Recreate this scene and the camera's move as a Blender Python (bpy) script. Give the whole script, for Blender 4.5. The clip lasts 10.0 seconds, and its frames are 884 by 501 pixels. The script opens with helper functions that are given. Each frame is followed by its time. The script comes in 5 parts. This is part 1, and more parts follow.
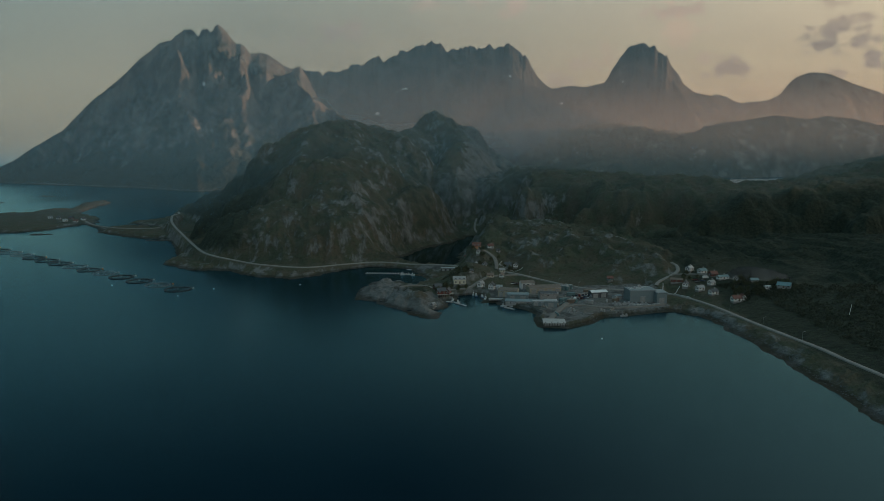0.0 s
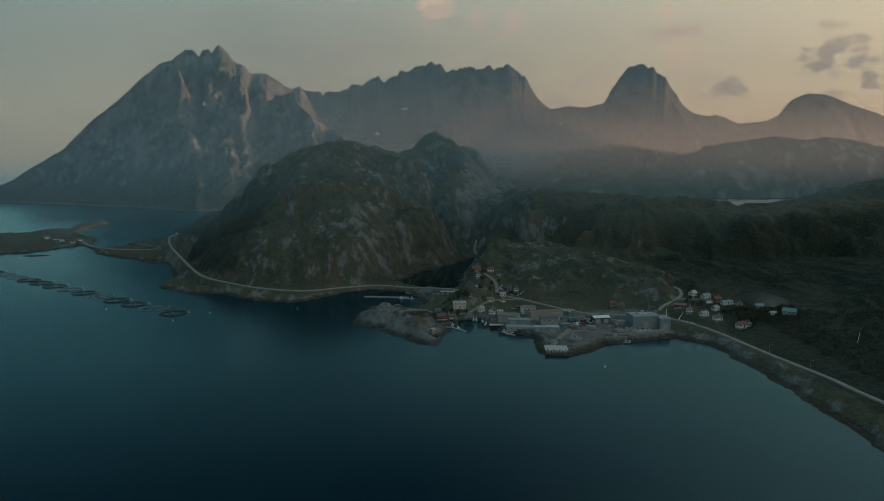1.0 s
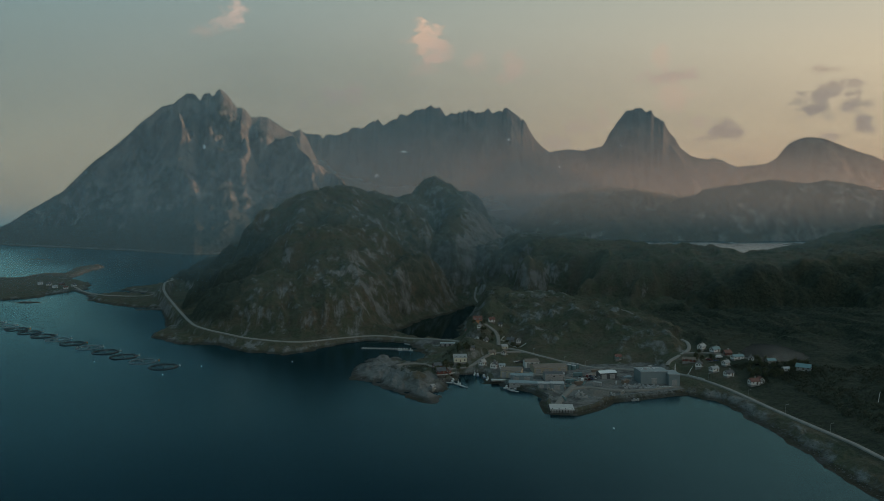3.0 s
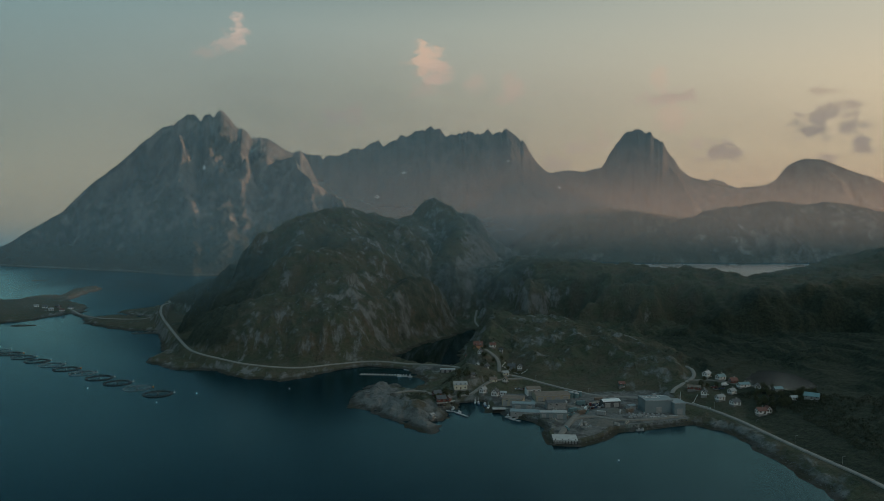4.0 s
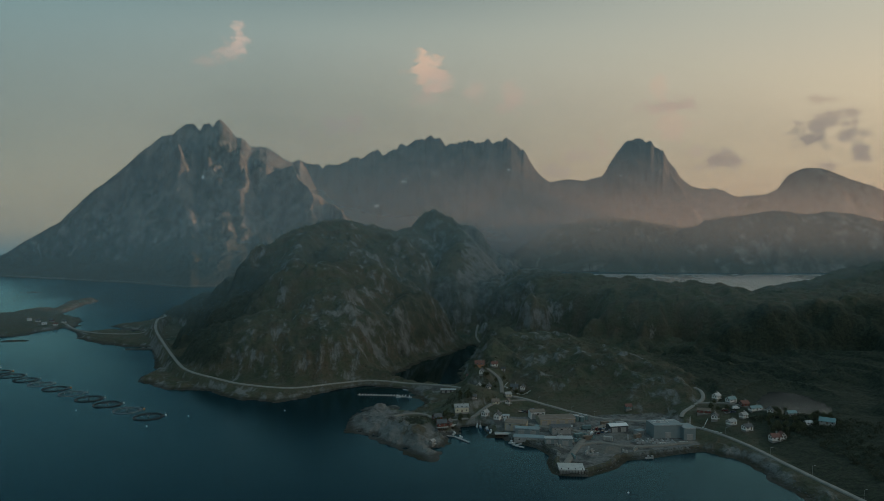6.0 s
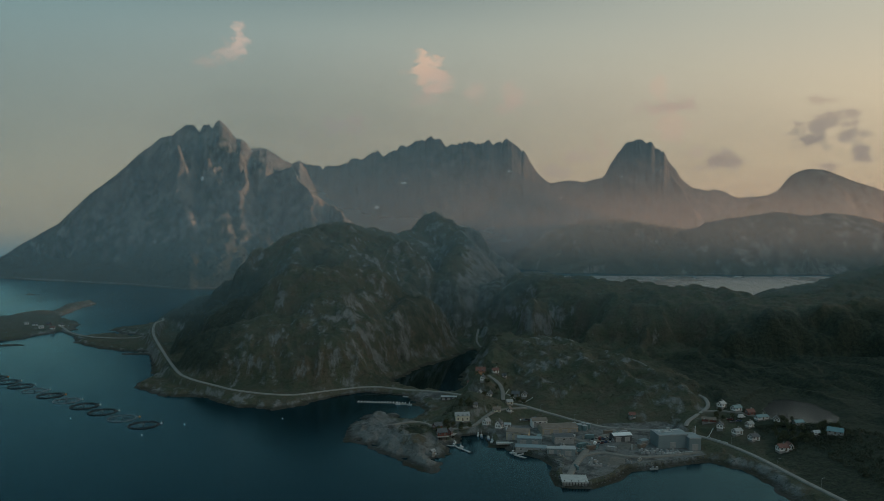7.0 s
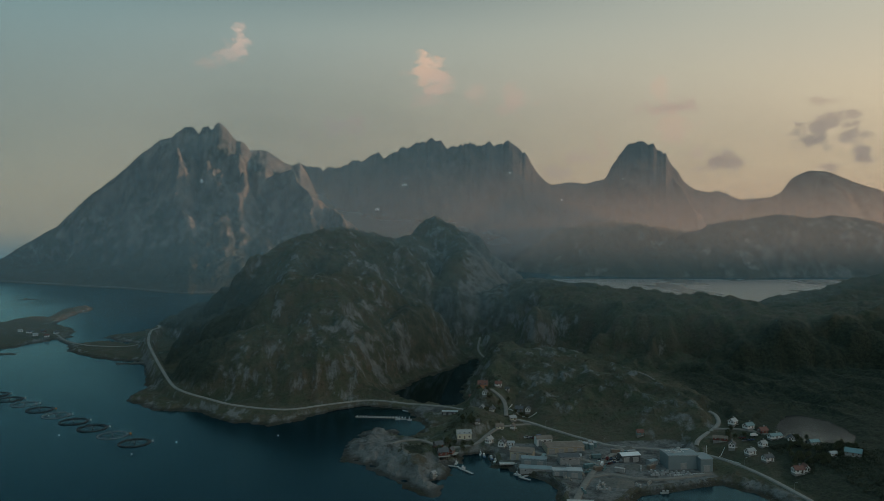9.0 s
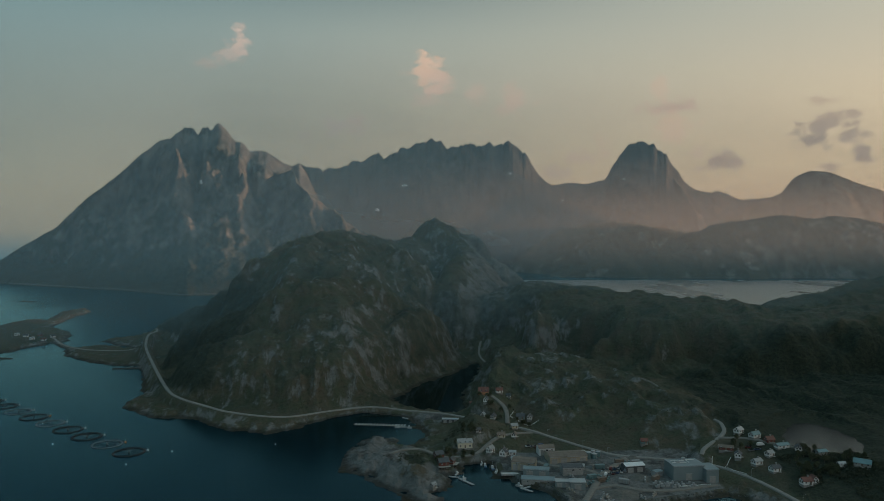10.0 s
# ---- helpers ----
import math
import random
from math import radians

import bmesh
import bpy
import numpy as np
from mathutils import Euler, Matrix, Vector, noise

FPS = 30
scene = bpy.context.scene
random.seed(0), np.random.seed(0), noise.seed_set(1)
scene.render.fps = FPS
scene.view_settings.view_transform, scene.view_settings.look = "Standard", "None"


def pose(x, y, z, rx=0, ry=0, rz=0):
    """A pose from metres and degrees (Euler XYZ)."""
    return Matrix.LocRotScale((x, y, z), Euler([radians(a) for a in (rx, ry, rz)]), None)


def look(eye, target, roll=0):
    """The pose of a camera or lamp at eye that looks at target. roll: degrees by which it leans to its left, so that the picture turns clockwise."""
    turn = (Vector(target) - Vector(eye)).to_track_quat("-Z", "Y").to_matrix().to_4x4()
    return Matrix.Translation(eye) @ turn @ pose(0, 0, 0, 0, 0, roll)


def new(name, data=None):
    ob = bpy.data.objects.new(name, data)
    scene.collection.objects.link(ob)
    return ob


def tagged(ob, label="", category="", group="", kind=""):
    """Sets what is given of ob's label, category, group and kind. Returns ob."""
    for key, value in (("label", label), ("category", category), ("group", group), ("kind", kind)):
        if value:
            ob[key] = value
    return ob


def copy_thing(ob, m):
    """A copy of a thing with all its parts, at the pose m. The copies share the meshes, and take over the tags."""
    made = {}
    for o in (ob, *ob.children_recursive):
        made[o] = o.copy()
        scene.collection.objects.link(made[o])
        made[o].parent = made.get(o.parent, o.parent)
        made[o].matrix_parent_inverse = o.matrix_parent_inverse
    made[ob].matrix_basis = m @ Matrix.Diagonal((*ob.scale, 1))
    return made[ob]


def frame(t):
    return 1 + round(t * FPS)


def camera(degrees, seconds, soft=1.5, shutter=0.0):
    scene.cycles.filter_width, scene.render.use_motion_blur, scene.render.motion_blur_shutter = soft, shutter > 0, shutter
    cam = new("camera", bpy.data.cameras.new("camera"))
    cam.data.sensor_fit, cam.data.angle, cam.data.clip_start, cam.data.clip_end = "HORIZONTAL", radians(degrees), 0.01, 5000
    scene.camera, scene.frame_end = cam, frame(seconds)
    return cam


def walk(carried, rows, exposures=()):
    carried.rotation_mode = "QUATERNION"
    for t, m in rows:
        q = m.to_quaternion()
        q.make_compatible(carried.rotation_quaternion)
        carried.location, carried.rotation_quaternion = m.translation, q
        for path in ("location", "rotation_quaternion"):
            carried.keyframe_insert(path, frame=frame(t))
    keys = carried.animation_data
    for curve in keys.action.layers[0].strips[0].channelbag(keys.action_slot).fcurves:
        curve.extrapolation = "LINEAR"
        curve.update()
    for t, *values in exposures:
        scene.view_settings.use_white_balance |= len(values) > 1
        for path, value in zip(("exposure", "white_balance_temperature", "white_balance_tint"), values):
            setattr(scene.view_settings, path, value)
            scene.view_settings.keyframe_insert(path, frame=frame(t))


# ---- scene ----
# camera and walk
cam = camera(62.0, 10.0, soft=0.55)
PATH = [
    (0, 0.96, 6.12, 119.83, 0.106, -8.057, 0.174),
    (0.5, 0.74, 10.55, 121.32, 0.078, -7.297, 0.136),
    (1, 0.54, 15, 122.83, 0.064, -6.579, 0.063),
    (1.5, 0.34, 19.47, 124.37, 0.051, -5.742, 0.028),
    (2, 0.16, 23.97, 125.93, 0.032, -4.995, 0.019),
    (2.5, -0.01, 28.48, 127.51, 0.014, -4.199, 0.014),
    (4, -0.46, 42.14, 132.39, -0.012, -1.827, -0.077),
    (4.5, -0.59, 46.73, 134.06, -0.018, -1.271, -0.102),
    (5, -0.7, 51.35, 135.76, -0.022, -1.235, -0.114),
    (5.5, -0.81, 55.98, 137.48, -0.026, -1.219, -0.075),
    (7, -1.05, 70.01, 142.77, -0.003, -1.154, -0.077),
    (7.5, -1.11, 74.72, 144.58, 0.014, -1.121, -0.086),
    (8, -1.16, 79.46, 146.41, 0.025, -1.101, -0.092),
    (8.5, -1.2, 84.21, 148.26, 0.043, -1.080, -0.097),
    (9, -1.22, 88.99, 150.14, 0.057, -1.088, -0.058),
    (9.5, -1.24, 93.79, 152.04, 0.062, -1.084, -0.046),
    (10, -1.24, 98.61, 153.97, 0.067, -1.089, -0.012),
]
walk(cam, [(t, pose(x, y, z, 90 + pitch, roll, yaw)) for t, x, y, z, yaw, pitch, roll in PATH])

# ---------------------------------------------------------------- light
SUN_AZIMUTH, SUN_HEIGHT = 73.0, 5.0          # degrees to the right of +Y, degrees above the horizon
scene.view_settings.exposure = 0.0


def node_kit(tree):
    """Short hands for adding and joining nodes of one tree."""
    def add(kind, **settings):
        n = tree.nodes.new(kind)
        for key, value in settings.items():
            setattr(n, key, value)
        return n

    def put(socket, value):
        if isinstance(value, bpy.types.NodeSocket):
            tree.links.new(value, socket)
        elif isinstance(value, (tuple, list)) and len(value) == 3 and socket.type == "RGBA":
            socket.default_value = (*value, 1)
        else:
            socket.default_value = value

    def calc(op, a, b=0.0, c=0.0, clamp=False):
        n = add("ShaderNodeMath", operation=op, use_clamp=clamp)
        for s, v in zip(n.inputs, (a, b, c)):
            put(s, v)
        return n.outputs[0]

    def mix(fac, a, b, blend="MIX"):
        n = add("ShaderNodeMix", data_type="RGBA", blend_type=blend)
        put(n.inputs[0], fac), put(n.inputs[6], a), put(n.inputs[7], b)
        return n.outputs[2]

    def fit(value, low, high, to_low=0.0, to_high=1.0):
        n = add("ShaderNodeMapRange", interpolation_type="SMOOTHSTEP")
        put(n.inputs[0], value)
        for s, v in zip(n.inputs[1:5], (low, high, to_low, to_high)):
            s.default_value = v
        return n.outputs[0]

    def grain(vector, scale, detail=4.0, rough=0.55, warp=0.0):
        n = add("ShaderNodeTexNoise")
        put(n.inputs["Vector"], vector)
        for key, v in (("Scale", scale), ("Detail", detail), ("Roughness", rough), ("Distortion", warp)):
            n.inputs[key].default_value = v
        return n.outputs["Fac"]
    return add, put, calc, mix, fit, grain


def build_world():
    world = bpy.data.worlds.new("dusk_sky")
    scene.world = world
    world.use_nodes = True
    tree = world.node_tree
    tree.nodes.clear()
    add, put, calc, mix, fit, grain = node_kit(tree)
    way = add("ShaderNodeTexCoord").outputs["Generated"]
    parts = add("ShaderNodeSeparateXYZ")
    put(parts.inputs[0], way)
    dx, dy, dz = parts.outputs
    sky = add("ShaderNodeTexSky", sky_type="NISHITA", sun_disc=False, sun_elevation=radians(SUN_HEIGHT), sun_rotation=radians(SUN_AZIMUTH),
              air_density=1.0, dust_density=2.2, ozone_density=1.0)
    put(sky.inputs[0], way)
    light = mix(1.0, sky.outputs[0], (0.07, 0.07, 0.07), "MULTIPLY")
    # evening colours of the open sky: grey blue aloft, peach low and towards the sun
    side = calc("ARCTAN2", dx, dy)
    warm = fit(side, -0.9, 0.75)
    low = fit(dz, 0.34, 0.0)
    aloft = mix(warm, (0.11, 0.22, 0.245), (0.37, 0.37, 0.30))
    near = mix(warm, (0.28, 0.29, 0.235), (0.70, 0.50, 0.305))
    veil = mix(low, aloft, near)
    veil = mix(fit(dz, 0.25, 0.42), veil, mix(fit(side, -0.1, 0.75), (0.011, 0.05, 0.074), (0.50, 0.47, 0.41)))
    veil = mix(fit(dz, 0.60, 0.88), veil, (0.17, 0.355, 0.43))
    # sea haze under the skyline
    veil = mix(fit(dz, 0.012, -0.03), veil, (0.11, 0.19, 0.215))
    # afterglow behind, opposite the range
    veil = mix(calc("MULTIPLY", fit(dy, 0.0, -0.6), calc("MULTIPLY", fit(dz, 0.5, 0.1), 0.6)), veil, (0.22, 0.31, 0.36))
    colour = mix(0.8, light, veil)
    # clouds: soft drifting patches at their bearings
    shape = add("ShaderNodeMapping")
    put(shape.inputs[0], way)
    shape.inputs["Scale"].default_value = (14.0, 14.0, 22.0)
    soft = grain(shape.outputs[0], 4.2, 6.0, 0.58, 0.3)
    elevation = calc("ARCSINE", dz)
    for bearing, height, wide, tall, tint, amount in CLOUDS:
        u = calc("DIVIDE", calc("SUBTRACT", side, radians(bearing)), radians(wide))
        v = calc("DIVIDE", calc("SUBTRACT", elevation, radians(height)), radians(tall))
        near_it = calc("SUBTRACT", 1.0, calc("SQRT", calc("ADD", calc("MULTIPLY", u, u), calc("MULTIPLY", v, v))))
        mask = fit(calc("ADD", near_it, calc("MULTIPLY", calc("SUBTRACT", soft, 0.5), 3.2)), 0.0, 0.8)
        colour = mix(calc("MULTIPLY", mask, amount), colour, tint)
    back = add("ShaderNodeBackground")
    put(back.inputs["Color"], colour)
    back.inputs["Strength"].default_value = SKY_STRENGTH
    out = add("ShaderNodeOutputWorld")
    tree.links.new(back.outputs[0], out.inputs[0])


# bearing, height, half width, half height in degrees, colour, cover
CLOUDS = [
    (-1.1, 12.6, 1.62, 1.62, (0.50, 0.355, 0.265), 0.95),
    (-0.3, 11.6, 1.25, 1.62, (0.45, 0.335, 0.265), 0.85),
    (-1.5, 10.5, 1.12, 0.88, (0.40, 0.32, 0.26), 0.50),
    (-15.3, 14.3, 0.69, 1.38, (0.43, 0.335, 0.28), 0.85),
    (-16.1, 13.3, 1.12, 0.88, (0.37, 0.31, 0.265), 0.70),
    (-17.5, 12.7, 1.88, 0.62, (0.33, 0.29, 0.25), 0.55),
    (-6.6, 8.5, 1.00, 0.94, (0.34, 0.285, 0.24), 0.75),
    (-8.5, 8.3, 1.12, 0.75, (0.32, 0.28, 0.24), 0.70),
    (-10.5, 7.6, 0.62, 0.50, (0.32, 0.28, 0.24), 0.45),
    (5.5, 10.3, 1.50, 1.25, (0.44, 0.335, 0.265), 0.65),
    (2.7, 10.9, 1.00, 0.88, (0.44, 0.335, 0.265), 0.45),
    (17.1, 9.5, 2.88, 0.69, (0.36, 0.275, 0.22), 0.85),
    (16.4, 10.6, 0.88, 1.38, (0.46, 0.345, 0.26), 0.50),
    (17.4, 8.0, 1.88, 1.50, (0.50, 0.365, 0.265), 0.65),
    (20.6, 5.4, 1.75, 0.94, (0.33, 0.255, 0.20), 0.95),
    (19.3, 6.2, 0.88, 0.62, (0.47, 0.35, 0.26), 0.60),
    (26.9, 7.1, 1.62, 1.19, (0.30, 0.24, 0.19), 1.00),
    (28.1, 7.9, 1.62, 1.00, (0.31, 0.245, 0.195), 0.95),
    (27.3, 9.3, 1.12, 0.44, (0.33, 0.26, 0.20), 0.80),
    (29.2, 6.8, 1.12, 0.56, (0.32, 0.25, 0.20), 0.90),
    (29.7, 5.5, 0.88, 1.00, (0.32, 0.25, 0.20), 0.90),
    (27.5, 4.8, 0.88, 0.50, (0.36, 0.275, 0.21), 0.75),
    (25.7, 6.2, 0.62, 0.38, (0.36, 0.28, 0.215), 0.60),
    (10.2, 6.0, 1.25, 0.75, (0.42, 0.32, 0.245), 0.60),
    (8.8, 4.9, 1.62, 0.69, (0.38, 0.30, 0.23), 0.70),
    (12.2, 6.7, 0.88, 1.12, (0.48, 0.355, 0.265), 0.50),
]
SKY_STRENGTH = 1.42
build_world()

sun_data = bpy.data.lights.new("sun", "SUN")
sun_data.energy, sun_data.angle, sun_data.color = 4.6, radians(1.5), (1.0, 0.54, 0.29)
sun_lamp = new("sun", sun_data)
a, e = radians(SUN_AZIMUTH), radians(SUN_HEIGHT)
sun_lamp.matrix_world = look((math.sin(a) * math.cos(e) * 900, math.cos(a) * math.cos(e) * 900, math.sin(e) * 900 + 300), (0, 0, 300))


# ---------------------------------------------------------------- noise and landform tools
def lattice(x, y, seed):
    """Gradient noise, about -1 to 1, on arrays."""
    xi, yi = np.floor(x).astype(np.int64), np.floor(y).astype(np.int64)
    xf, yf = x - xi, y - yi
    u, v = xf ** 3 * (xf * (xf * 6 - 15) + 10), yf ** 3 * (yf * (yf * 6 - 15) + 10)

    def corner(i, j):
        h = ((xi + i) * 374761393 + (yi + j) * 668265263 + seed * 974634777) & 0xFFFFFFFF
        h = ((h ^ (h >> 13)) * 1274126177) & 0xFFFFFFFF
        ang = ((h ^ (h >> 16)) & 0xFFFF) * (2 * np.pi / 65536)
        return np.cos(ang) * (xf - i) + np.sin(ang) * (yf - j)
    top = corner(0, 0) * (1 - u) + corner(1, 0) * u
    low = corner(0, 1) * (1 - u) + corner(1, 1) * u
    return 1.5 * (top * (1 - v) + low * v)


def fbm(x, y, size, octaves=5, seed=0, gain=0.5):
    total, amount = np.zeros_like(x), 1.0
    for k in range(octaves):
        total += amount * lattice(x / size + 17.3 * k, y / size - 9.1 * k, seed + k)
        size, amount = size / 2.03, amount * gain
    return total


def ridged(x, y, size, octaves=5, seed=0, gain=0.5):
    """Sharp crests and gullies, about -1 to 1."""
    total, amount, weight = np.zeros_like(x), 1.0, 1.0
    for k in range(octaves):
        n = 1 - 2 * np.abs(lattice(x / size + 5.7 * k, y / size + 3.3 * k, seed + k))
        total += amount * n * weight
        weight = np.clip(0.35 + 0.65 * n, 0, 1)
        size, amount = size / 2.1, amount * gain
    return total


def smax(p, q, k):
    return 0.5 * (p + q + np.sqrt((p - q) ** 2 + k * k))


def step(v, low, high):
    v = np.clip((v - low) / (high - low), 0, 1)
    return v * v * (3 - 2 * v)


def crest(x, y, nodes, shape, jitter=0.0, shares=False):
    """Height of a chain of crests: nodes of x, y, height, reach to the left and to the right of the way along it."""
    best = np.full_like(x, -1e3)
    share = np.zeros_like(x)
    for (x0, y0, z0, l0, r0), (x1, y1, z1, l1, r1) in zip(nodes, nodes[1:]):
        ex, ey = x1 - x0, y1 - y0
        t = np.clip(((x - x0) * ex + (y - y0) * ey) / (ex * ex + ey * ey), 0, 1)
        px, py = x - x0 - t * ex, y - y0 - t * ey
        left = ex * py - ey * px
        far = np.hypot(px, py)
        mixed = np.clip(0.5 + left / (np.hypot(ex, ey) * 40 + 1e-6), 0, 1)
        reach = mixed * (l0 + t * (l1 - l0)) + (1 - mixed) * (r0 + t * (r1 - r0))
        part_of = shape(far / reach * (1 + jitter))
        z = (z0 + t * (z1 - z0)) * part_of
        share = np.where(z > best, part_of, share)
        best = np.maximum(best, z)
    return (best, share) if shares else best


def alpine(q):
    return np.where(q < 1, (1 - np.clip(q, 0, 1)) ** 1.25, (1 - q) * 0.3)


def domed(q):
    return np.where(q < 1, 1 - np.clip(q, 0, 1) ** 1.7, (1 - q) * 1.2)


def shore_distance(x, y, outline):
    """Signed distance to a closed outline, positive inside."""
    best, inside = np.full_like(x, 1e9), np.zeros(x.shape, bool)
    for (x0, y0), (x1, y1) in zip(outline, outline[1:] + outline[:1]):
        ex, ey = x1 - x0, y1 - y0
        t = np.clip(((x - x0) * ex + (y - y0) * ey) / (ex * ex + ey * ey + 1e-9), 0, 1)
        best = np.minimum(best, np.hypot(x - x0 - t * ex, y - y0 - t * ey))
        if y0 != y1:
            inside ^= ((y0 > y) != (y1 > y)) & (x < ex * (y - y0) / ey + x0)
    return np.where(inside, best, -best)


def sheet(name, x, y, z, material, masks=()):
    """One mesh from a grid of heights, with named point masks."""
    rows, cols = x.shape
    mesh = bpy.data.meshes.new(name)
    number = np.arange(rows * cols).reshape(rows, cols)
    quads = np.stack([number[:-1, :-1], number[:-1, 1:], number[1:, 1:], number[1:, :-1]], -1).reshape(-1, 4)
    mesh.vertices.add(rows * cols)
    mesh.vertices.foreach_set("co", np.stack([x, y, z], -1).astype(np.float32).ravel())
    mesh.loops.add(quads.size)
    mesh.loops.foreach_set("vertex_index", quads.astype(np.int32).ravel())
    mesh.polygons.add(len(quads))
    mesh.polygons.foreach_set("loop_start", np.arange(0, quads.size, 4, dtype=np.int32))
    mesh.polygons.foreach_set("use_smooth", np.ones(len(quads), bool))
    mesh.update(calc_edges=True)
    for key, values in masks:
        layer = mesh.attributes.new(key, "FLOAT", "POINT")
        layer.data.foreach_set("value", values.astype(np.float32).ravel())
    mesh.materials.append(material)
    return new(name, mesh)


def fan(angle_low, angle_high, columns, near, far, rows):
    """Grid that opens away from the bay: bearings in degrees, distances growing evenly by ratio."""
    bearing = np.radians(np.linspace(angle_low, angle_high, columns))
    reach = near * (far / near) ** np.linspace(0, 1, rows)
    r, b = np.meshgrid(reach, bearing, indexing="ij")
    return r * np.tan(b), r + 0 * b


# ---------------------------------------------------------------- materials
def new_material(name):
    m = bpy.data.materials.new(name)
    m.use_nodes = True
    tree = m.node_tree
    tree.nodes.clear()
    add, put, calc, mix, fit, grain = node_kit(tree)
    out = add("ShaderNodeOutputMaterial")
    shader = add("ShaderNodeBsdfPrincipled")
    tree.links.new(shader.outputs[0], out.inputs[0])
    return m, shader, (add, put, calc, mix, fit, grain)


def bump(kit, shader, height, strength, distance):
    add, put = kit[0], kit[1]
    n = add("ShaderNodeBump")
    put(n.inputs["Height"], height)
    n.inputs["Strength"].default_value, n.inputs["Distance"].default_value = strength, distance
    put(shader.inputs["Normal"], n.outputs[0])


def plain_material(name, colour, rough=0.7, metal=0.0, size=2.0, vary=0.25):
    """Paint, wood, steel or concrete with soft stains and a fine grain."""
    m, s, kit = new_material(name)
    add, put, calc, mix, fit, grain = kit
    where = add("ShaderNodeNewGeometry").outputs["Position"]
    each = add("ShaderNodeObjectInfo").outputs["Random"]
    spots = calc("ADD", calc("MULTIPLY", grain(where, 1 / size, 5), 0.7), calc("MULTIPLY", grain(where, 8 / size, 3), 0.3))
    dark = tuple(c * (1 - vary) for c in colour)
    light = tuple(min(1, c * (1 + vary * 0.6)) for c in colour)
    tone = mix(fit(spots, 0.3, 0.7), dark, light)
    tone = mix(calc("MULTIPLY", each, 0.25), tone, dark)
    put(s.inputs["Base Color"], tone)
    s.inputs["Roughness"].default_value, s.inputs["Metallic"].default_value = rough, metal
    bump(kit, s, grain(where, 5 / size, 3), 0.2, 0.05)
    return m


def land_material(name, size, heath, grass, moss, rock, pale, steep, relief, soft, lean=1.0):
    """Heath and grass over rock: rock shows on steep ground and in patches; point masks bare and gravel, wet shore near the sea."""
    m, s, kit = new_material(name)
    add, put, calc, mix, fit, grain = kit
    geometry = add("ShaderNodeNewGeometry")
    where = geometry.outputs["Position"]
    parts = add("ShaderNodeSeparateXYZ")
    put(parts.inputs[0], where)
    tilt = add("ShaderNodeSeparateXYZ")
    put(tilt.inputs[0], geometry.outputs["Normal"])
    broad = grain(where, 1 / (60 * size), 5, 0.6)
    middle = grain(where, 1 / (14 * size), 6, 0.65)
    fine = grain(where, 1 / (2.5 * size), 4, 0.7)
    stretch = add("ShaderNodeMapping")
    put(stretch.inputs[0], where)
    stretch.inputs["Scale"].default_value = (1.0, 0.6, 0.5)
    streak = grain(stretch.outputs[0], 1 / (9 * size), 6, 0.66, 0.3)
    green = mix(fit(middle, 0.32, 0.68), heath, grass)
    green = mix(fit(broad, 0.48, 0.72), green, moss)
    green = mix(calc("MULTIPLY", fit(fine, 0.45, 0.7), 0.4), green, tuple(c * 0.5 for c in moss))
    stone = mix(fit(streak, 0.3, 0.7), rock, pale)
    stone = mix(calc("MULTIPLY", fit(fine, 0.5, 0.75), 0.4 * relief), stone, tuple(c * 0.5 for c in rock))
    bare = add("ShaderNodeAttribute", attribute_name="bare").outputs["Fac"]
    score = calc("ADD", calc("MULTIPLY", calc("SUBTRACT", 1.0, tilt.outputs[2]), lean), calc("MULTIPLY", calc("SUBTRACT", streak, 0.5), 1.7 * relief))
    score = calc("ADD", score, calc("MULTIPLY", calc("SUBTRACT", broad, 0.5), 0.9))
    score = calc("ADD", score, bare)
    tone = mix(fit(score, steep - soft, steep + soft), green, stone)
    # lush dark growth in damp hollows
    lush = add("ShaderNodeAttribute", attribute_name="lush").outputs["Fac"]
    tone = mix(fit(calc("ADD", lush, calc("MULTIPLY", calc("SUBTRACT", middle, 0.5), 0.9)), 0.3, 0.75), tone, mix(fit(fine, 0.35, 0.65), (0.022, 0.030, 0.022), (0.042, 0.051, 0.033)))
    # gravel and trodden ground
    gravel = add("ShaderNodeAttribute", attribute_name="gravel").outputs["Fac"]
    tone = mix(fit(calc("ADD", gravel, calc("MULTIPLY", calc("SUBTRACT", middle, 0.5), 0.7)), 0.4, 0.62), tone,
               mix(fit(grain(where, 1 / 13, 5, 0.6), 0.46, 0.6), mix(fit(fine, 0.3, 0.7), (0.125, 0.125, 0.12), (0.20, 0.195, 0.185)), mix(fit(fine, 0.3, 0.7), (0.055, 0.056, 0.055), (0.12, 0.115, 0.105))))
    # weed and damp rock between the tide marks
    tide = fit(calc("ADD", parts.outputs[2], calc("MULTIPLY", calc("SUBTRACT", fine, 0.5), 1.2)), 2.1, 0.5)
    tone = mix(calc("MULTIPLY", tide, 0.7), tone, (0.022, 0.02, 0.014))
    snow = add("ShaderNodeAttribute", attribute_name="snow").outputs["Fac"]
    tone = mix(fit(calc("ADD", snow, calc("MULTIPLY", calc("SUBTRACT", middle, 0.5), 0.8)), 0.45, 0.6), tone, (0.75, 0.77, 0.8))
    put(s.inputs["Base Color"], tone)
    s.inputs["Roughness"].default_value = 0.92
    s.inputs["Specular IOR Level"].default_value = 0.2
    rough = calc("ADD", calc("MULTIPLY", middle, 1.0), calc("MULTIPLY", streak, 0.7))
    rough = calc("ADD", rough, calc("MULTIPLY", fine, 0.35))
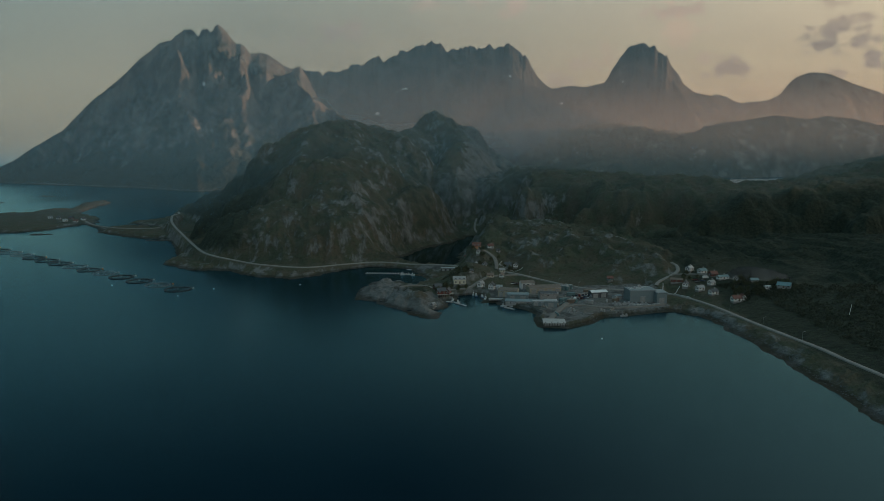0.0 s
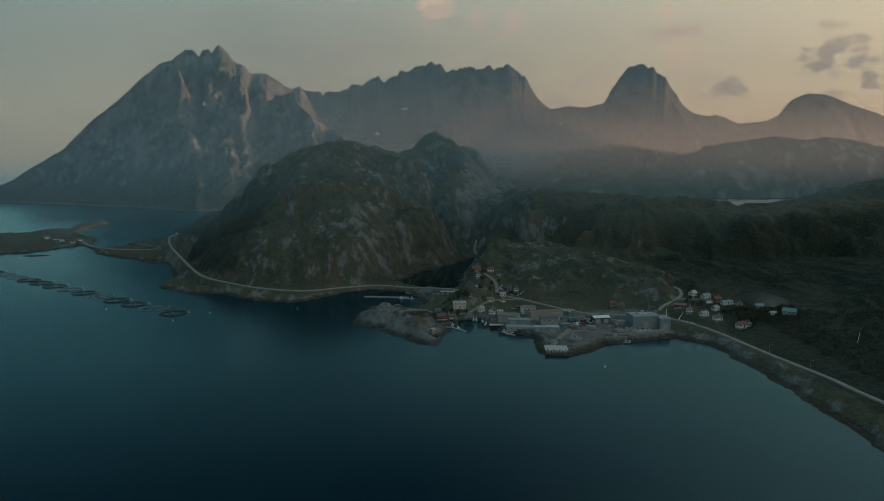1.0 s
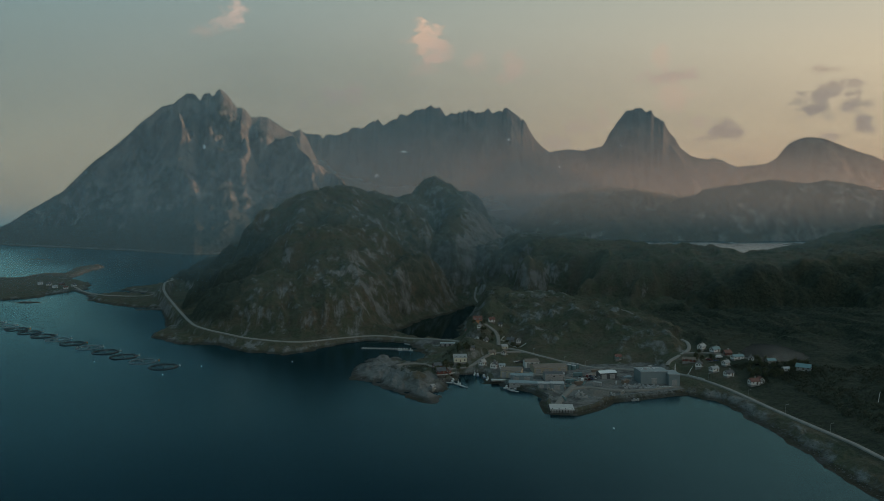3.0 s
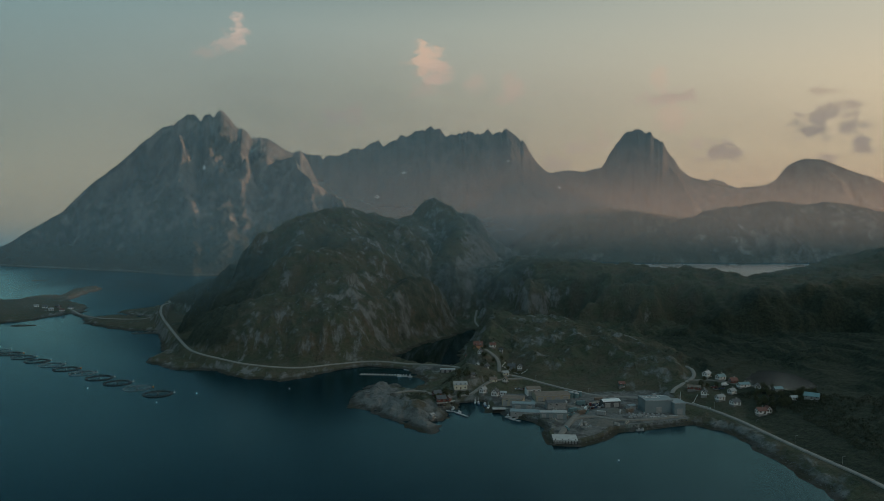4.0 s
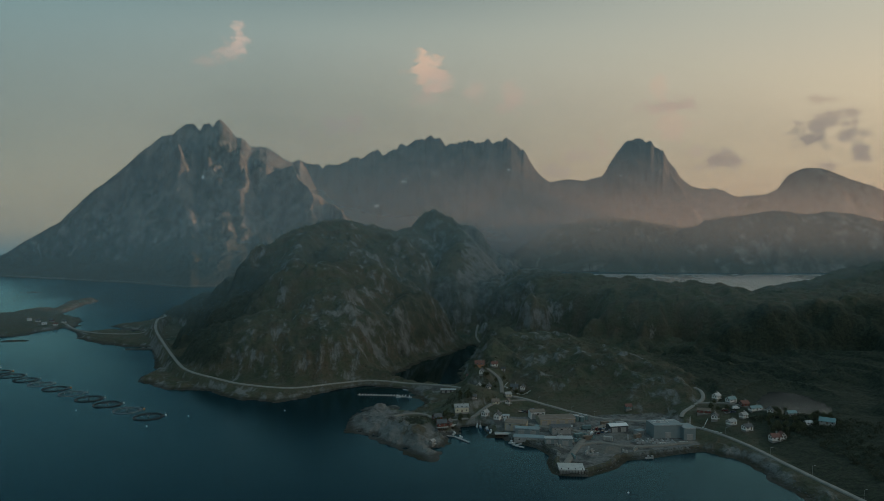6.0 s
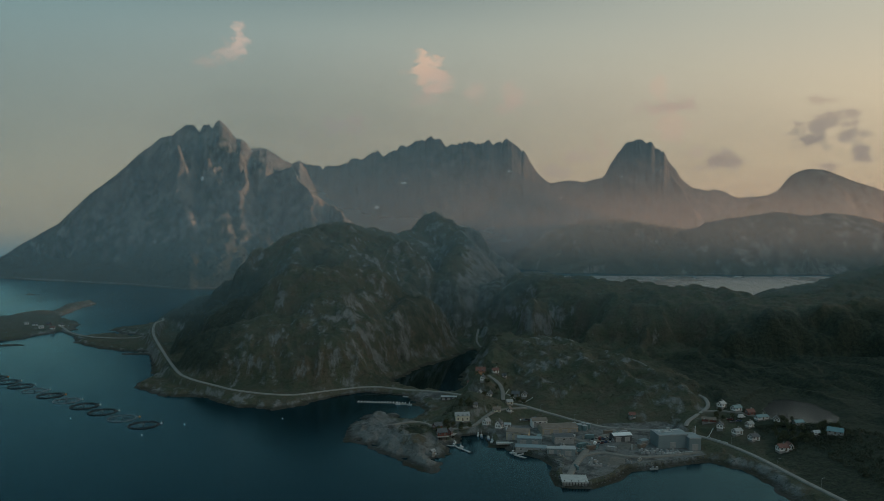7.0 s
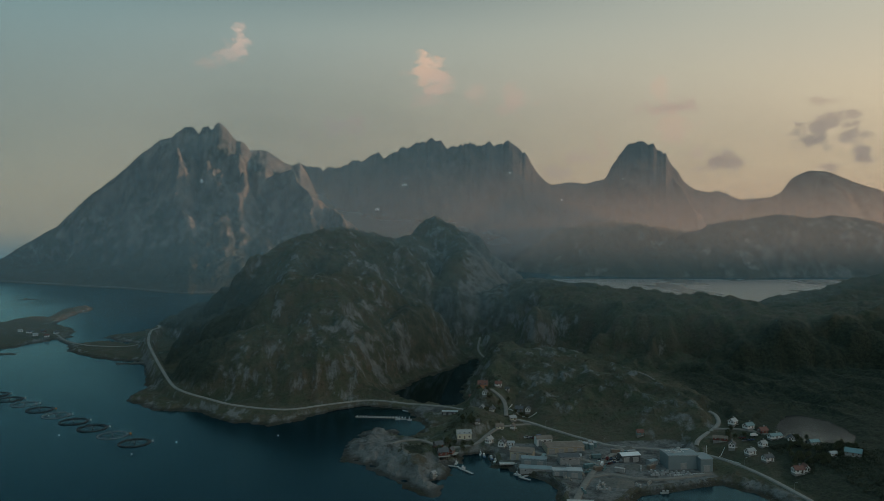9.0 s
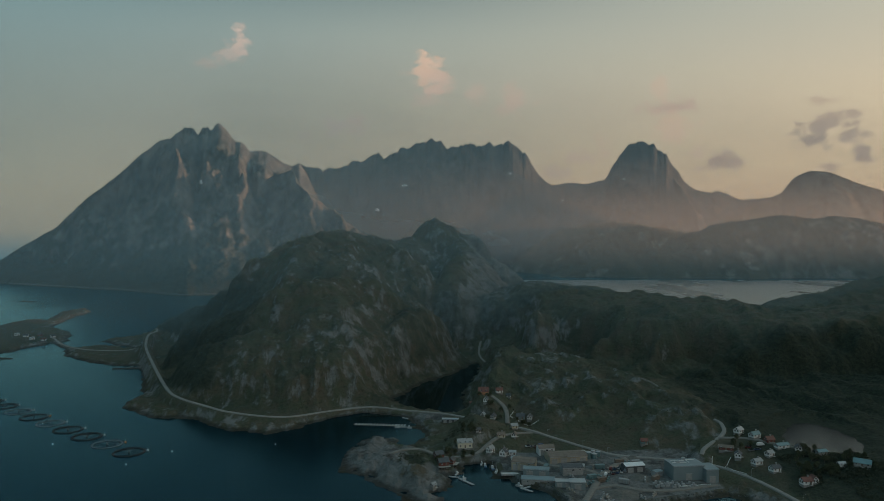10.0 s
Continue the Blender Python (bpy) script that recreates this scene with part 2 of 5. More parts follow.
    bump(kit, s, rough, relief, 4.0 * size)
    return m


def water_material(name, tint, calm):
    m = bpy.data.materials.new(name)
    m.use_nodes = True
    tree = m.node_tree
    tree.nodes.clear()
    add, put, calc, mix, fit, grain = node_kit(tree)
    where = add("ShaderNodeNewGeometry").outputs["Position"]
    drift = add("ShaderNodeMapping")
    put(drift.inputs[0], where)
    drift.inputs["Scale"].default_value, drift.inputs["Rotation"].default_value = (1.0, 0.35, 1.0), (0, 0, 0.5)
    patch = grain(drift.outputs[0], 1 / 160, 4)
    deep = add("ShaderNodeBsdfDiffuse")
    put(deep.inputs["Color"], mix(fit(patch, 0.35, 0.65), (0.0003, 0.0022, 0.0042), (0.0005, 0.0032, 0.0056)))
    gloss = add("ShaderNodeBsdfGlossy")
    put(gloss.inputs["Color"], tint)
    put(gloss.inputs["Roughness"], fit(patch, 0.3, 0.7, 0.11 * calm, 0.16 * calm))
    edge = add("ShaderNodeFresnel")
    edge.inputs["IOR"].default_value = 1.34
    both = add("ShaderNodeMixShader")
    put(both.inputs[0], edge.outputs[0]), put(both.inputs[1], deep.outputs[0]), put(both.inputs[2], gloss.outputs[0])
    out = add("ShaderNodeOutputMaterial")
    tree.links.new(both.outputs[0], out.inputs[0])
    return m


NEAR_LAND = land_material("heath_and_rock", 1.1, (0.100, 0.084, 0.060), (0.068, 0.078, 0.048), (0.046, 0.062, 0.042), (0.108, 0.108, 0.102), (0.190, 0.188, 0.178), 0.27, 1.0, 0.17, 0.5)
FAR_LAND = land_material("mountain_rock_and_heath", 7.0, (0.085, 0.085, 0.06), (0.075, 0.08, 0.055), (0.062, 0.068, 0.05), (0.115, 0.112, 0.11), (0.20, 0.185, 0.17), 0.34, 0.5, 0.22)
MASSIF_LAND = land_material("dark_mountain_rock", 7.0, (0.07, 0.078, 0.065), (0.06, 0.07, 0.058), (0.05, 0.062, 0.052), (0.10, 0.112, 0.122), (0.235, 0.225, 0.215), 0.34, 0.8, 0.22)
MID_LAND = land_material("pale_cliffs_and_heath", 6.0, (0.10, 0.085, 0.06), (0.09, 0.082, 0.055), (0.075, 0.072, 0.05), (0.13, 0.12, 0.11), (0.27, 0.24, 0.21), 0.36, 0.8, 0.18)
WATER = water_material("sea_water", (0.38, 0.82, 1.0), 1.35)
LAKE_WATER = water_material("lake_water", (0.72, 0.84, 0.90), 1.4)
# Darker, bluer copy of MASSIF_LAND: the range's shade put into its colour.
RANGE_LAND = land_material("shade_toned_mountain_rock", 7.0, (0.05, 0.06, 0.055), (0.046, 0.056, 0.05), (0.04, 0.052, 0.046), (0.066, 0.078, 0.088), (0.135, 0.13, 0.128), 0.34, 0.8, 0.22)
# Paler copy of the sea water: brighter sky reflection put into the tint.
FJORD_WATER = water_material("pale_tinted_fjord_water", (0.80, 0.84, 0.84), 2.2)
CALM_WATER = water_material("sheltered_water", (0.6, 0.9, 0.95), 0.4)
ASPHALT = plain_material("asphalt", (0.23, 0.215, 0.195), 0.9, 0, 6.0, 0.2)


def haze_sheet_material(name, tint):
    """Tinted stand-in for haze: light comes through it from behind, thinner with height."""
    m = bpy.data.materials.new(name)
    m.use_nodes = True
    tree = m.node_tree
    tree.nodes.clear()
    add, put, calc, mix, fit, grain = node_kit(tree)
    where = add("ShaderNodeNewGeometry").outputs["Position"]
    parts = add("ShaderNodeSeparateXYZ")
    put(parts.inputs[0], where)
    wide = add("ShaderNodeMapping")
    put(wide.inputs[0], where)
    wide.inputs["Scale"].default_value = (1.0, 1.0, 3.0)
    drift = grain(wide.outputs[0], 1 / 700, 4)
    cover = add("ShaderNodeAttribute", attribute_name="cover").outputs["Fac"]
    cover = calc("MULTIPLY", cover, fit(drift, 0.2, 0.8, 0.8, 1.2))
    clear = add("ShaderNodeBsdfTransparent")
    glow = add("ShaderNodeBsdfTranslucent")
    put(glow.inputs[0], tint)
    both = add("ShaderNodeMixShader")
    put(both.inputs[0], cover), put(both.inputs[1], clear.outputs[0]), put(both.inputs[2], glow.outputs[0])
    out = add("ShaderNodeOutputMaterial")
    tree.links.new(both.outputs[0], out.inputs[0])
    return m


# Haze colours carried by the tint of the added sheets.
BLUE_HAZE = haze_sheet_material("blue_haze_sheet", (0.48, 0.70, 0.80))
DEEP_HAZE = haze_sheet_material("dusk_blue_haze_sheet", (0.38, 0.68, 0.84))
WARM_HAZE = haze_sheet_material("warm_haze_sheet", (1.0, 0.95, 0.93))
DIRT = plain_material("trodden_dirt", (0.20, 0.182, 0.16), 0.95, 0, 3.0, 0.25)


# ---------------------------------------------------------------- shores
COAST_WEST = [(-300, 1600), (-430, 1480), (-470, 1300), (-468, 1230), (-500, 1175), (-440, 1120), (-420, 1098), (-478, 1128), (-510, 1101), (-485, 1044),
              (-446, 1009), (-396, 977), (-352, 968), (-381, 952), (-345, 948), (-300, 839), (-283, 761), (-250, 727), (-219, 719), (-176, 689), (-139, 675),
              (-122, 690), (-109, 715), (-96, 724), (-69, 742), (-49, 735), (-40, 732)]
ROCKY_POINT = [(-29, 724), (-25, 714), (-23, 701), (-21, 685), (-18, 660), (-19, 640), (-27, 629), (-36, 636), (-43, 655), (-53, 661), (-60, 650), (-64, 626), (-66, 600), (-62, 581), (-55, 576), (-48, 569), (-32, 545),
               (-18, 522), (-7, 514), (-4, 534), (-4, 547), (2, 559), (0, 569), (6, 576), (4, 595)]
HARBOUR = [(23, 607), (32, 592), (37, 567), (45, 567), (46, 559), (65, 541), (72, 522), (68, 508), (68, 488), (83, 486), (100, 499), (111, 516), (131, 522),
           (152, 531), (170, 537)]
SHORE_EAST = [(186, 519), (192, 483), (195, 446), (195, 407), (195, 377), (196, 351), (195, 317), (198, 270), (240, 180), (420, 60), (2600, 60), (2600, 2150),
              (1190, 2050), (1070, 1720), (960, 1530), (620, 1400), (350, 1330), (150, 1560)]
ISLAND = [(-950, 1300), (-759, 1355), (-763, 1439), (-721, 1438), (-772, 1586), (-765, 1667), (-716, 1585), (-712, 1512), (-682, 1394), (-663, 1330),
          (-616, 1293), (-557, 1183), (-575, 1128), (-584, 1064), (-700, 1010), (-950, 1040)]
INLET = [(-50, 772), (-46, 809), (-29, 857), (-3, 901), (20, 955), (38, 1000), (44, 990), (42, 911), (33, 870), (25, 839), (24, 793), (25, 760), (22, 738), (6, 730), (-8, 742), (-30, 756)]
LAKE = [(236, 612), (249, 631), (261, 647), (275, 647), (284, 631), (285, 607), (277, 583), (267, 568), (252, 566), (240, 571), (236, 583), (232, 594)]
LAKE_LEVEL = 14.0
SKERRIES = [(-560, 1020, 8, 4), (-655, 1120, 14, 6), (-1005, 1620, 30, 12), (-800, 2140, 46, 12), (-745, 2230, 40, 10), (-690, 2120, 16, 8), (-985, 1830, 14, 5)]

# ---------------------------------------------------------------- crests of the near land
HILL = [(-150, 850, 62, 120, 150), (-165, 930, 100, 130, 190), (-175, 1040, 130, 130, 210), (-200, 1180, 150, 130, 250), (-165, 1230, 166, 150, 240),
        (-123, 1280, 150, 200, 200), (-81, 1330, 138, 200, 190), (-52, 1390, 145, 190, 150)]
HILL_EAST = [(-30, 1425, 176, 60, 75), (-10, 1425, 182, 60, 80), (34, 1400, 160, 60, 75), (60, 1390, 144, 50, 60), (80, 1385, 112, 45, 60), (100, 1385, 98, 40, 58), (128, 1385, 90, 35, 55), (139, 1385, 62, 30, 45)]
HILL_CLIFF = [(-20, 1420, 170, 90, 80), (25, 1360, 148, 90, 72), (34, 1290, 132, 110, 78), (22, 1210, 112, 110, 76), (8, 1130, 92, 100, 72)]
HILL_FRONT = [(-215, 850, 46, 90, 90), (-165, 845, 62, 110, 115), (-115, 855, 66, 110, 115), (-62, 885, 56, 110, 105), (-30, 960, 66, 110, 90)]
VALLEY = [(20, 1150, 66, 120, 120), (60, 1130, 64, 120, 115), (110, 1120, 72, 110, 100)]
HILL_WEST = [(-190, 1150, 116, 100, 150), (-250, 1150, 92, 85, 120), (-311, 1155, 73, 70, 95), (-369, 1200, 46, 55, 70), (-430, 1240, 20, 50, 50)]
PLATEAU = [(110, 1120, 76, 110, 90), (150, 1090, 84, 110, 100), (182, 1071, 80, 120, 110), (217, 1010, 80, 120, 110), (245, 955, 76, 120, 110), (286, 925, 79, 120, 115), (320, 885, 73, 110, 100),
           (363, 880, 74, 110, 105), (411, 860, 76, 120, 110), (457, 850, 76, 120, 120), (520, 850, 79, 130, 130), (640, 840, 84, 140, 140)]
# Added hill out of view on the right, raised to block the low sun.
SHADING_HILL = [(1000, 1150, 240, 290, 300), (1180, 1320, 440, 260, 360), (1240, 1500, 500, 260, 400), (1275, 1700, 520, 240, 450), (1420, 1900, 520, 250, 500)]
# The last two crests lie out of view; their height shades the near hill.
EAST_HILL = [(440, 1230, 26, 90, 110), (490, 1235, 44, 110, 140), (560, 1240, 60, 130, 170), (670, 1250, 84, 150, 220), (800, 1250, 108, 180, 300), (1100, 1150, 205, 300, 380), (1400, 800, 230, 500, 500)]
KNOLL = [(40, 760, 26, 60, 60), (62, 850, 38, 60, 70), (97, 835, 38, 70, 110), (126, 800, 36, 70, 120), (154, 740, 33, 60, 110), (179, 690, 28, 50, 90), (196, 648, 25, 40, 60)]
VILLAGE = [(-2, 585, 9, 35, 30), (14, 600, 13, 32, 34), (25, 640, 13, 30, 40), (32, 690, 18, 24, 40), (36, 730, 21, 22, 30), (45, 790, 28, 40, 30)]
POINT = [(-35, 655, 4, 10, 12), (-55, 640, 5, 14, 16), (-62, 615, 5, 16, 16), (-60, 600, 5, 18, 18), (-45, 590, 8, 28, 26), (-22, 560, 10, 26, 24), (-8, 532, 8, 14, 14)]
BACK = [(300, 760, 24, 120, 160), (420, 700, 32, 200, 180), (520, 560, 52, 240, 240), (520, 380, 60, 260, 260), (560, 200, 60, 260, 260)]


ROAD_BEDS = []      # centre line, height along it, half width


def land_height(x, y):
    """Height of the near land, with its masks of bare rock and gravel."""
    outline = COAST_WEST + ROCKY_POINT + HARBOUR + SHORE_EAST
    worn = 1 - step(x, 30, 45) * step(y, 470, 490) * (1 - step(x, 160, 178)) * (1 - step(y, 600, 620))
    d = np.maximum(shore_distance(x, y, outline), shore_distance(x, y, ISLAND))
    d = np.minimum(d, -shore_distance(x, y, INLET))
    ragged = fbm(x, y, 38, 5, 3, 0.65) * 6.0 + fbm(x, y, 9, 3, 6, 0.6) * 1.6
    d = d + ragged * worn * step(np.abs(d), 60, 0) * (1 - 0.65 * step(x, 160, 195) * step(y, 640, 560))
    for sx, sy, rx, ry in SKERRIES:
        rim = (1 - np.hypot((x - sx) / rx, (y - sy) / ry)) * ry + fbm(x, y, 14, 3, 8) * 3
        d = np.maximum(d, rim)
    east = step(x, 150, 200)
    bank = np.clip(d, -30, 400)
    shelf = np.where(bank < 0, bank * 0.55, (2.4 + 1.6 * east) * (1 - np.exp(-bank / 3.0)))
    shelf = shelf + np.clip(bank - 8, 0, 400) * (0.035 + 0.15 * east)
    shelf = np.minimum(shelf, 20 - 14 * step(y, 1000, 1200) + 4 * fbm(x, y, 120, 3, 5))
    inland = step(d, 0, 40)
    slow = fbm(x, y, 90, 4, 11) * 0.22
    hill = np.maximum.reduce([crest(x, y, chain, domed, slow) for chain in (HILL, HILL_EAST, HILL_CLIFF, HILL_FRONT, HILL_WEST, VALLEY)])
    plateau = crest(x, y, PLATEAU, lambda q: np.where(q < 1, 1 - np.clip(q, 0, 1) ** 4.5 * 0.62, 0.38 - 0.38 * np.clip((q - 1) * 1.5, 0, 1) + np.minimum(0, (1.67 - q) * 0.4)), slow * 1.6)
    knoll = crest(x, y, KNOLL, domed, slow)
    village = crest(x, y, VILLAGE, domed, slow * 0.5)
    point = crest(x, y, POINT, domed, slow)
    back = crest(x, y, BACK, domed, slow)
    isle = 6 * step(shore_distance(x, y, ISLAND), 0, 60)
    hills = np.maximum.reduce([hill, plateau, crest(x, y, EAST_HILL, domed, slow), crest(x, y, SHADING_HILL, domed, slow), knoll, village, back, point, isle])
    rest = np.maximum.reduce([plateau, knoll, village, back, point, isle, crest(x, y, EAST_HILL, domed, slow), crest(x, y, SHADING_HILL, domed, slow)])
    hills = np.maximum(hill * step(d, 2, 46) ** 0.8, rest * step(d, -4, 26))
    z = np.where(d > -6, smax(shelf, hills, 3.0) - 0.7, shelf)
    hummock = ridged(0.9 * x + 0.45 * y + 6 * fbm(x, y, 50, 3, 43), (0.45 * x - 0.9 * y) * 0.3, 17, 3, 41, 0.45) - 0.35
    # crags, gullies and hummocks grow with the height
    relief = step(hills, 8, 70) * step(d, 0, 50)
    ribs = ridged(x + 16 * fbm(x, y, 80, 3, 22), y * 0.55 + 10 * fbm(x, y, 60, 3, 25), 64, 5, 21, 0.55) - 0.6
    crag = np.clip(ridged(0.8 * x + 0.6 * y, 0.6 * x - 0.8 * y, 21, 4, 27, 0.6), -0.6, 0.9)
    z = z + relief * (ribs * (3.0 + 1.6 * step(hill, 10, 40)) + fbm(x, y, 30, 5, 31, 0.6) * 3.2 + crag * 1.5 + step(hill, 15, 60) * 7 * fbm(x, y, 85, 3, 33))
    z = z + inland * step(hills, 10, 20) * (1 - relief) * hummock * 5.0
    z = z + step(point, 1.5, 5) * step(y, 680, 655) * (ridged(x, y, 17, 4, 71) - 0.5) * 1.5
    z = z + worn * step(d, 0.5, 5) * step(d, 26, 8) * (ridged(x, y, 13, 4, 77, 0.6) - 0.35) * 1.5
    flat = (1 - worn)
    z = z + (1 - flat) * step(d, 1, 8) * fbm(x, y, 11, 4, 51, 0.6) * 0.5
    z = z * (1 - flat) + np.where(d > 0, 2.6 + 0.03 * np.clip(d - 20, 0, 90), z) * flat
    pool = shore_distance(x, y, LAKE) + fbm(x, y, 20, 3, 61) * 3
    z = np.where(pool > -14, np.minimum(z, LAKE_LEVEL + np.clip(-pool, -10, 14) * 0.25 + 0.02), z)
    bare = -0.04 + 0.45 * step(crest(x, y, POINT, domed), 0.2, 3) * step(y, 680, 655) * step(x, 10, -10) + 0.25 * step(d, 16, 1) * (1 - step(y, 735, 770) * step(x, -75, -50)) - 0.12 * step(x, 150, 260) * step(y, 900, 780)
    bare = bare - 0.05 * step(hill, 20, 80) + 0.12 * step(x, 0, 60) * step(y, 1000, 1100) * step(hill, 40, 70)
    bare = bare - 0.30 * step(x, 110, 170) * step(y, 730, 800) + (0.42 * np.clip(hummock, -0.5, 0.6) - 0.05) * step(knoll, 6, 18) * step(x, 55, 95) * (1 - step(hill, 20, 40))
    bare = bare + 0.20 * step(hill, 15, 60) * np.clip(ribs, -1, 0.8) + 0.3 * step(x, 10, 60) * step(y, 1020, 1080) * step(hill, 40, 70)
    bare = bare + step(x, 120, 180) * (0.05 * step(plateau, 45, 56) * step(plateau, 80, 66) + 0.14 * step(plateau, 76, 82)) * step(y, 780, 820)
    lush = step(x, 180, 225) * step(d, 5, 18) * step(y, 840, 760) * 0.9 + 0.8 * step(hill, 4, 20) * step(hill, 130, 70) * step(x, -150, -240)
    lush = lush + 0.5 * step(hill, 4, 20) * step(hill, 110, 60) * step(x, -110, -50) + 0.2 * step(plateau, 20, 40) * step(plateau, 75, 55) * step(x, 100, 150)
    lush = np.maximum(lush, 1.3 - np.hypot((x + 22 - (y - 586) * -0.18) / 9, (y - 586) / 20)) 
    gravel = np.maximum.reduce([flat * step(d, 1.5, 4), 1.1 - np.hypot((x + 436) / 26, (y - 1262) / 22), 1.2 - np.hypot((x + 10) / 24, (y - 712) / 16), 1.25 - np.hypot((x + 44 - (y - 600) * -0.25) / 22, (y - 606) / 50)])
    for line, level, half in ROAD_BEDS:
        gap, bed = np.full_like(x, 1e9), np.zeros_like(x)
        for k in range(0, len(line) - 1, 2):
            (x0, y0), (x1, y1) = line[k], line[min(k + 2, len(line) - 1)]
            near = (np.abs(x - x0) < 30) & (np.abs(y - y0) < 30)
            if near.any():
                ex, ey = x1 - x0, y1 - y0
                t = np.clip(((x[near] - x0) * ex + (y[near] - y0) * ey) / (ex * ex + ey * ey + 1e-9), 0, 1)
                far = np.hypot(x[near] - x0 - t * ex, y[near] - y0 - t * ey)
                here = level[k] + t * (level[min(k + 2, len(line) - 1)] - level[k]) - 0.5
                closer = far < gap[near]
                bed[near] = np.where(closer, here, bed[near])
                gap[near] = np.where(closer, far, gap[near])
        blend = step(gap, half + 9, half + 2.0)
        z = z * (1 - blend) + bed * blend
    return z, bare, gravel, d, lush


def height_at(px, py):
    z, _, _, _, _ = land_height(np.array([[float(px)]]), np.array([[float(py)]]))
    return float(z[0, 0])


# ---------------------------------------------------------------- roads
def smooth_line(nodes, spacing):
    """A gentle curve through nodes, as points about evenly spaced."""
    p = np.array(nodes, float)
    q = np.vstack([2 * p[0] - p[1], p, 2 * p[-1] - p[-2]])
    out = []
    for k in range(1, len(q) - 2):
        count = max(2, int(np.hypot(*(q[k + 1] - q[k])[:2]) / spacing))
        for t in np.arange(count) / count:
            a0, a1, a2, a3 = q[k - 1], q[k], q[k + 1], q[k + 2]
            out.append(0.5 * (2 * a1 + (a2 - a0) * t + (2 * a0 - 5 * a1 + 4 * a2 - a3) * t ** 2 + (3 * a1 - a0 - 3 * a2 + a3) * t ** 3))
    out.append(q[-2])
    return np.array(out)


def road_strip(name, nodes, width, material, label, lift=0.1, smooth=14, rise=0.0):
    line = smooth_line(nodes, 4.0)
    z, _, _, _, _ = land_height(line[None, :, 0], line[None, :, 1])
    z = np.maximum(z[0], 2.4 + np.clip((-line[:, 0] - 50) * rise, 0, 13))
    pad = np.pad(z, smooth, mode="edge")
    z = np.convolve(pad, np.ones(2 * smooth + 1) / (2 * smooth + 1), "valid")
    ROAD_BEDS.append((line, z, width * 0.5))
    along = np.gradient(line[:, :2], axis=0)
    along /= np.linalg.norm(along, axis=1)[:, None]
    side = np.stack([along[:, 1], -along[:, 0]], 1)
    shape = ((-width * 0.5 - 0.6, -2.5), (-width * 0.5 - 0.25, 0.0), (-width * 0.5, 0.12), (0, 0.2), (width * 0.5, 0.12), (width * 0.5 + 0.25, 0.0), (width * 0.5 + 0.6, -2.5))
    x = np.stack([line[:, 0] + o * side[:, 0] for o, _ in shape], 0)
    y = np.stack([line[:, 1] + o * side[:, 1] for o, _ in shape], 0)
    h = np.stack([z + lift + u for _, u in shape], 0)
    ob = sheet(name, x[::-1], y[::-1], h[::-1], material)
    return tagged(ob, label, "road", kind="structure"), line, z + lift


MAIN_ROAD = [(-432, 1202), (-420, 1173), (-416, 1133), (-378, 1029), (-320, 906), (-261, 789), (-237, 755), (-207, 730), (-177, 710), (-133, 701), (-101, 725), (-69, 745), (-43, 739),
             (-13, 720), (19, 693), (49, 667), (69, 649), (104, 615), (119, 600), (154, 588), (171, 580), (184, 562), (194, 532), (205, 469), (214, 415), (216, 387), (219, 358), (226, 300), (250, 230)]
road_strip("road", MAIN_ROAD, 2.5, ASPHALT, "narrow grey two-lane road winding along the shore", rise=0.038)
road_strip("road", [(170, 583), (174, 591), (181, 599), (192, 610), (199, 620), (202, 635), (199, 640)], 2.3, ASPHALT, "narrow side road climbing behind the village houses")
road_strip("track", [(-590, 1200), (-566, 1170), (-545, 1140), (-520, 1112), (-495, 1090), (-470, 1075), (-440, 1068), (-405, 1072), (-392, 1050)], 3.0, ASPHALT, "low causeway road linking the island to the shore", 0.1, 4)
road_strip("track", [(40, 900), (47, 935), (52, 962), (46, 1000), (44, 1022), (48, 1053)], 2.0, DIRT, "pale stony track beside the stream in the valley", 0.1, 6)
road_strip("track", [(87, 905), (90, 870), (93, 840), (98, 812)], 1.8, DIRT, "pale footpath over the heath", 0.1, 3)
road_strip("track", [(170, 745), (174, 724), (178, 704)], 1.0, DIRT, "pale straight track across the heath", 0.1, 3)
road_strip("track", [(-38, 600), (-33, 609), (-27, 613), (-19, 616), (-12, 611), (-5, 602), (2, 597), (12, 599), (22, 603), (33, 621), (42, 635), (55, 644), (66, 650)], 2.6, DIRT, "grey gravel lane to the rocky point", 0.1, 5)
road_strip("track", [(49, 667), (50, 690), (46, 705), (40, 716)], 2.8, DIRT, "gravel lane up to the old houses", 0.1, 4)
road_strip("track", [(190, 608), (206, 604), (220, 590), (231, 580)], 2.6, DIRT, "gravel lane between the white houses", 0.1, 4)

road_strip("track", [(74, 499), (80, 516), (89, 538), (99, 561), (112, 580), (122, 592), (119, 599)], 3.4, DIRT, "trodden dirt track through the harbour yard", 0.1, 3)
road_strip("track", [(89, 538), (103, 544), (116, 536), (134, 535), (156, 542), (166, 546)], 3.0, DIRT, "trodden dirt track along the yard front", 0.1, 3)
road_strip("track", [(99, 561), (92, 572), (70, 582), (62, 590)], 3.2, DIRT, "trodden dirt track between the warehouses", 0.1, 3)

# ---------------------------------------------------------------- ground, sea, lake
gx, gy = fan(-37, 37, 760, 235, 1960, 650)
gz, g_bare, g_gravel, g_d, g_lush = land_height(gx, gy)
ground = sheet("ground", gx, gy, gz, NEAR_LAND, (("bare", g_bare), ("gravel", g_gravel), ("lush", g_lush)))
tagged(ground, "dark heather hills, rocky shores and grey gravel yards round a bay", "ground", kind="structure")
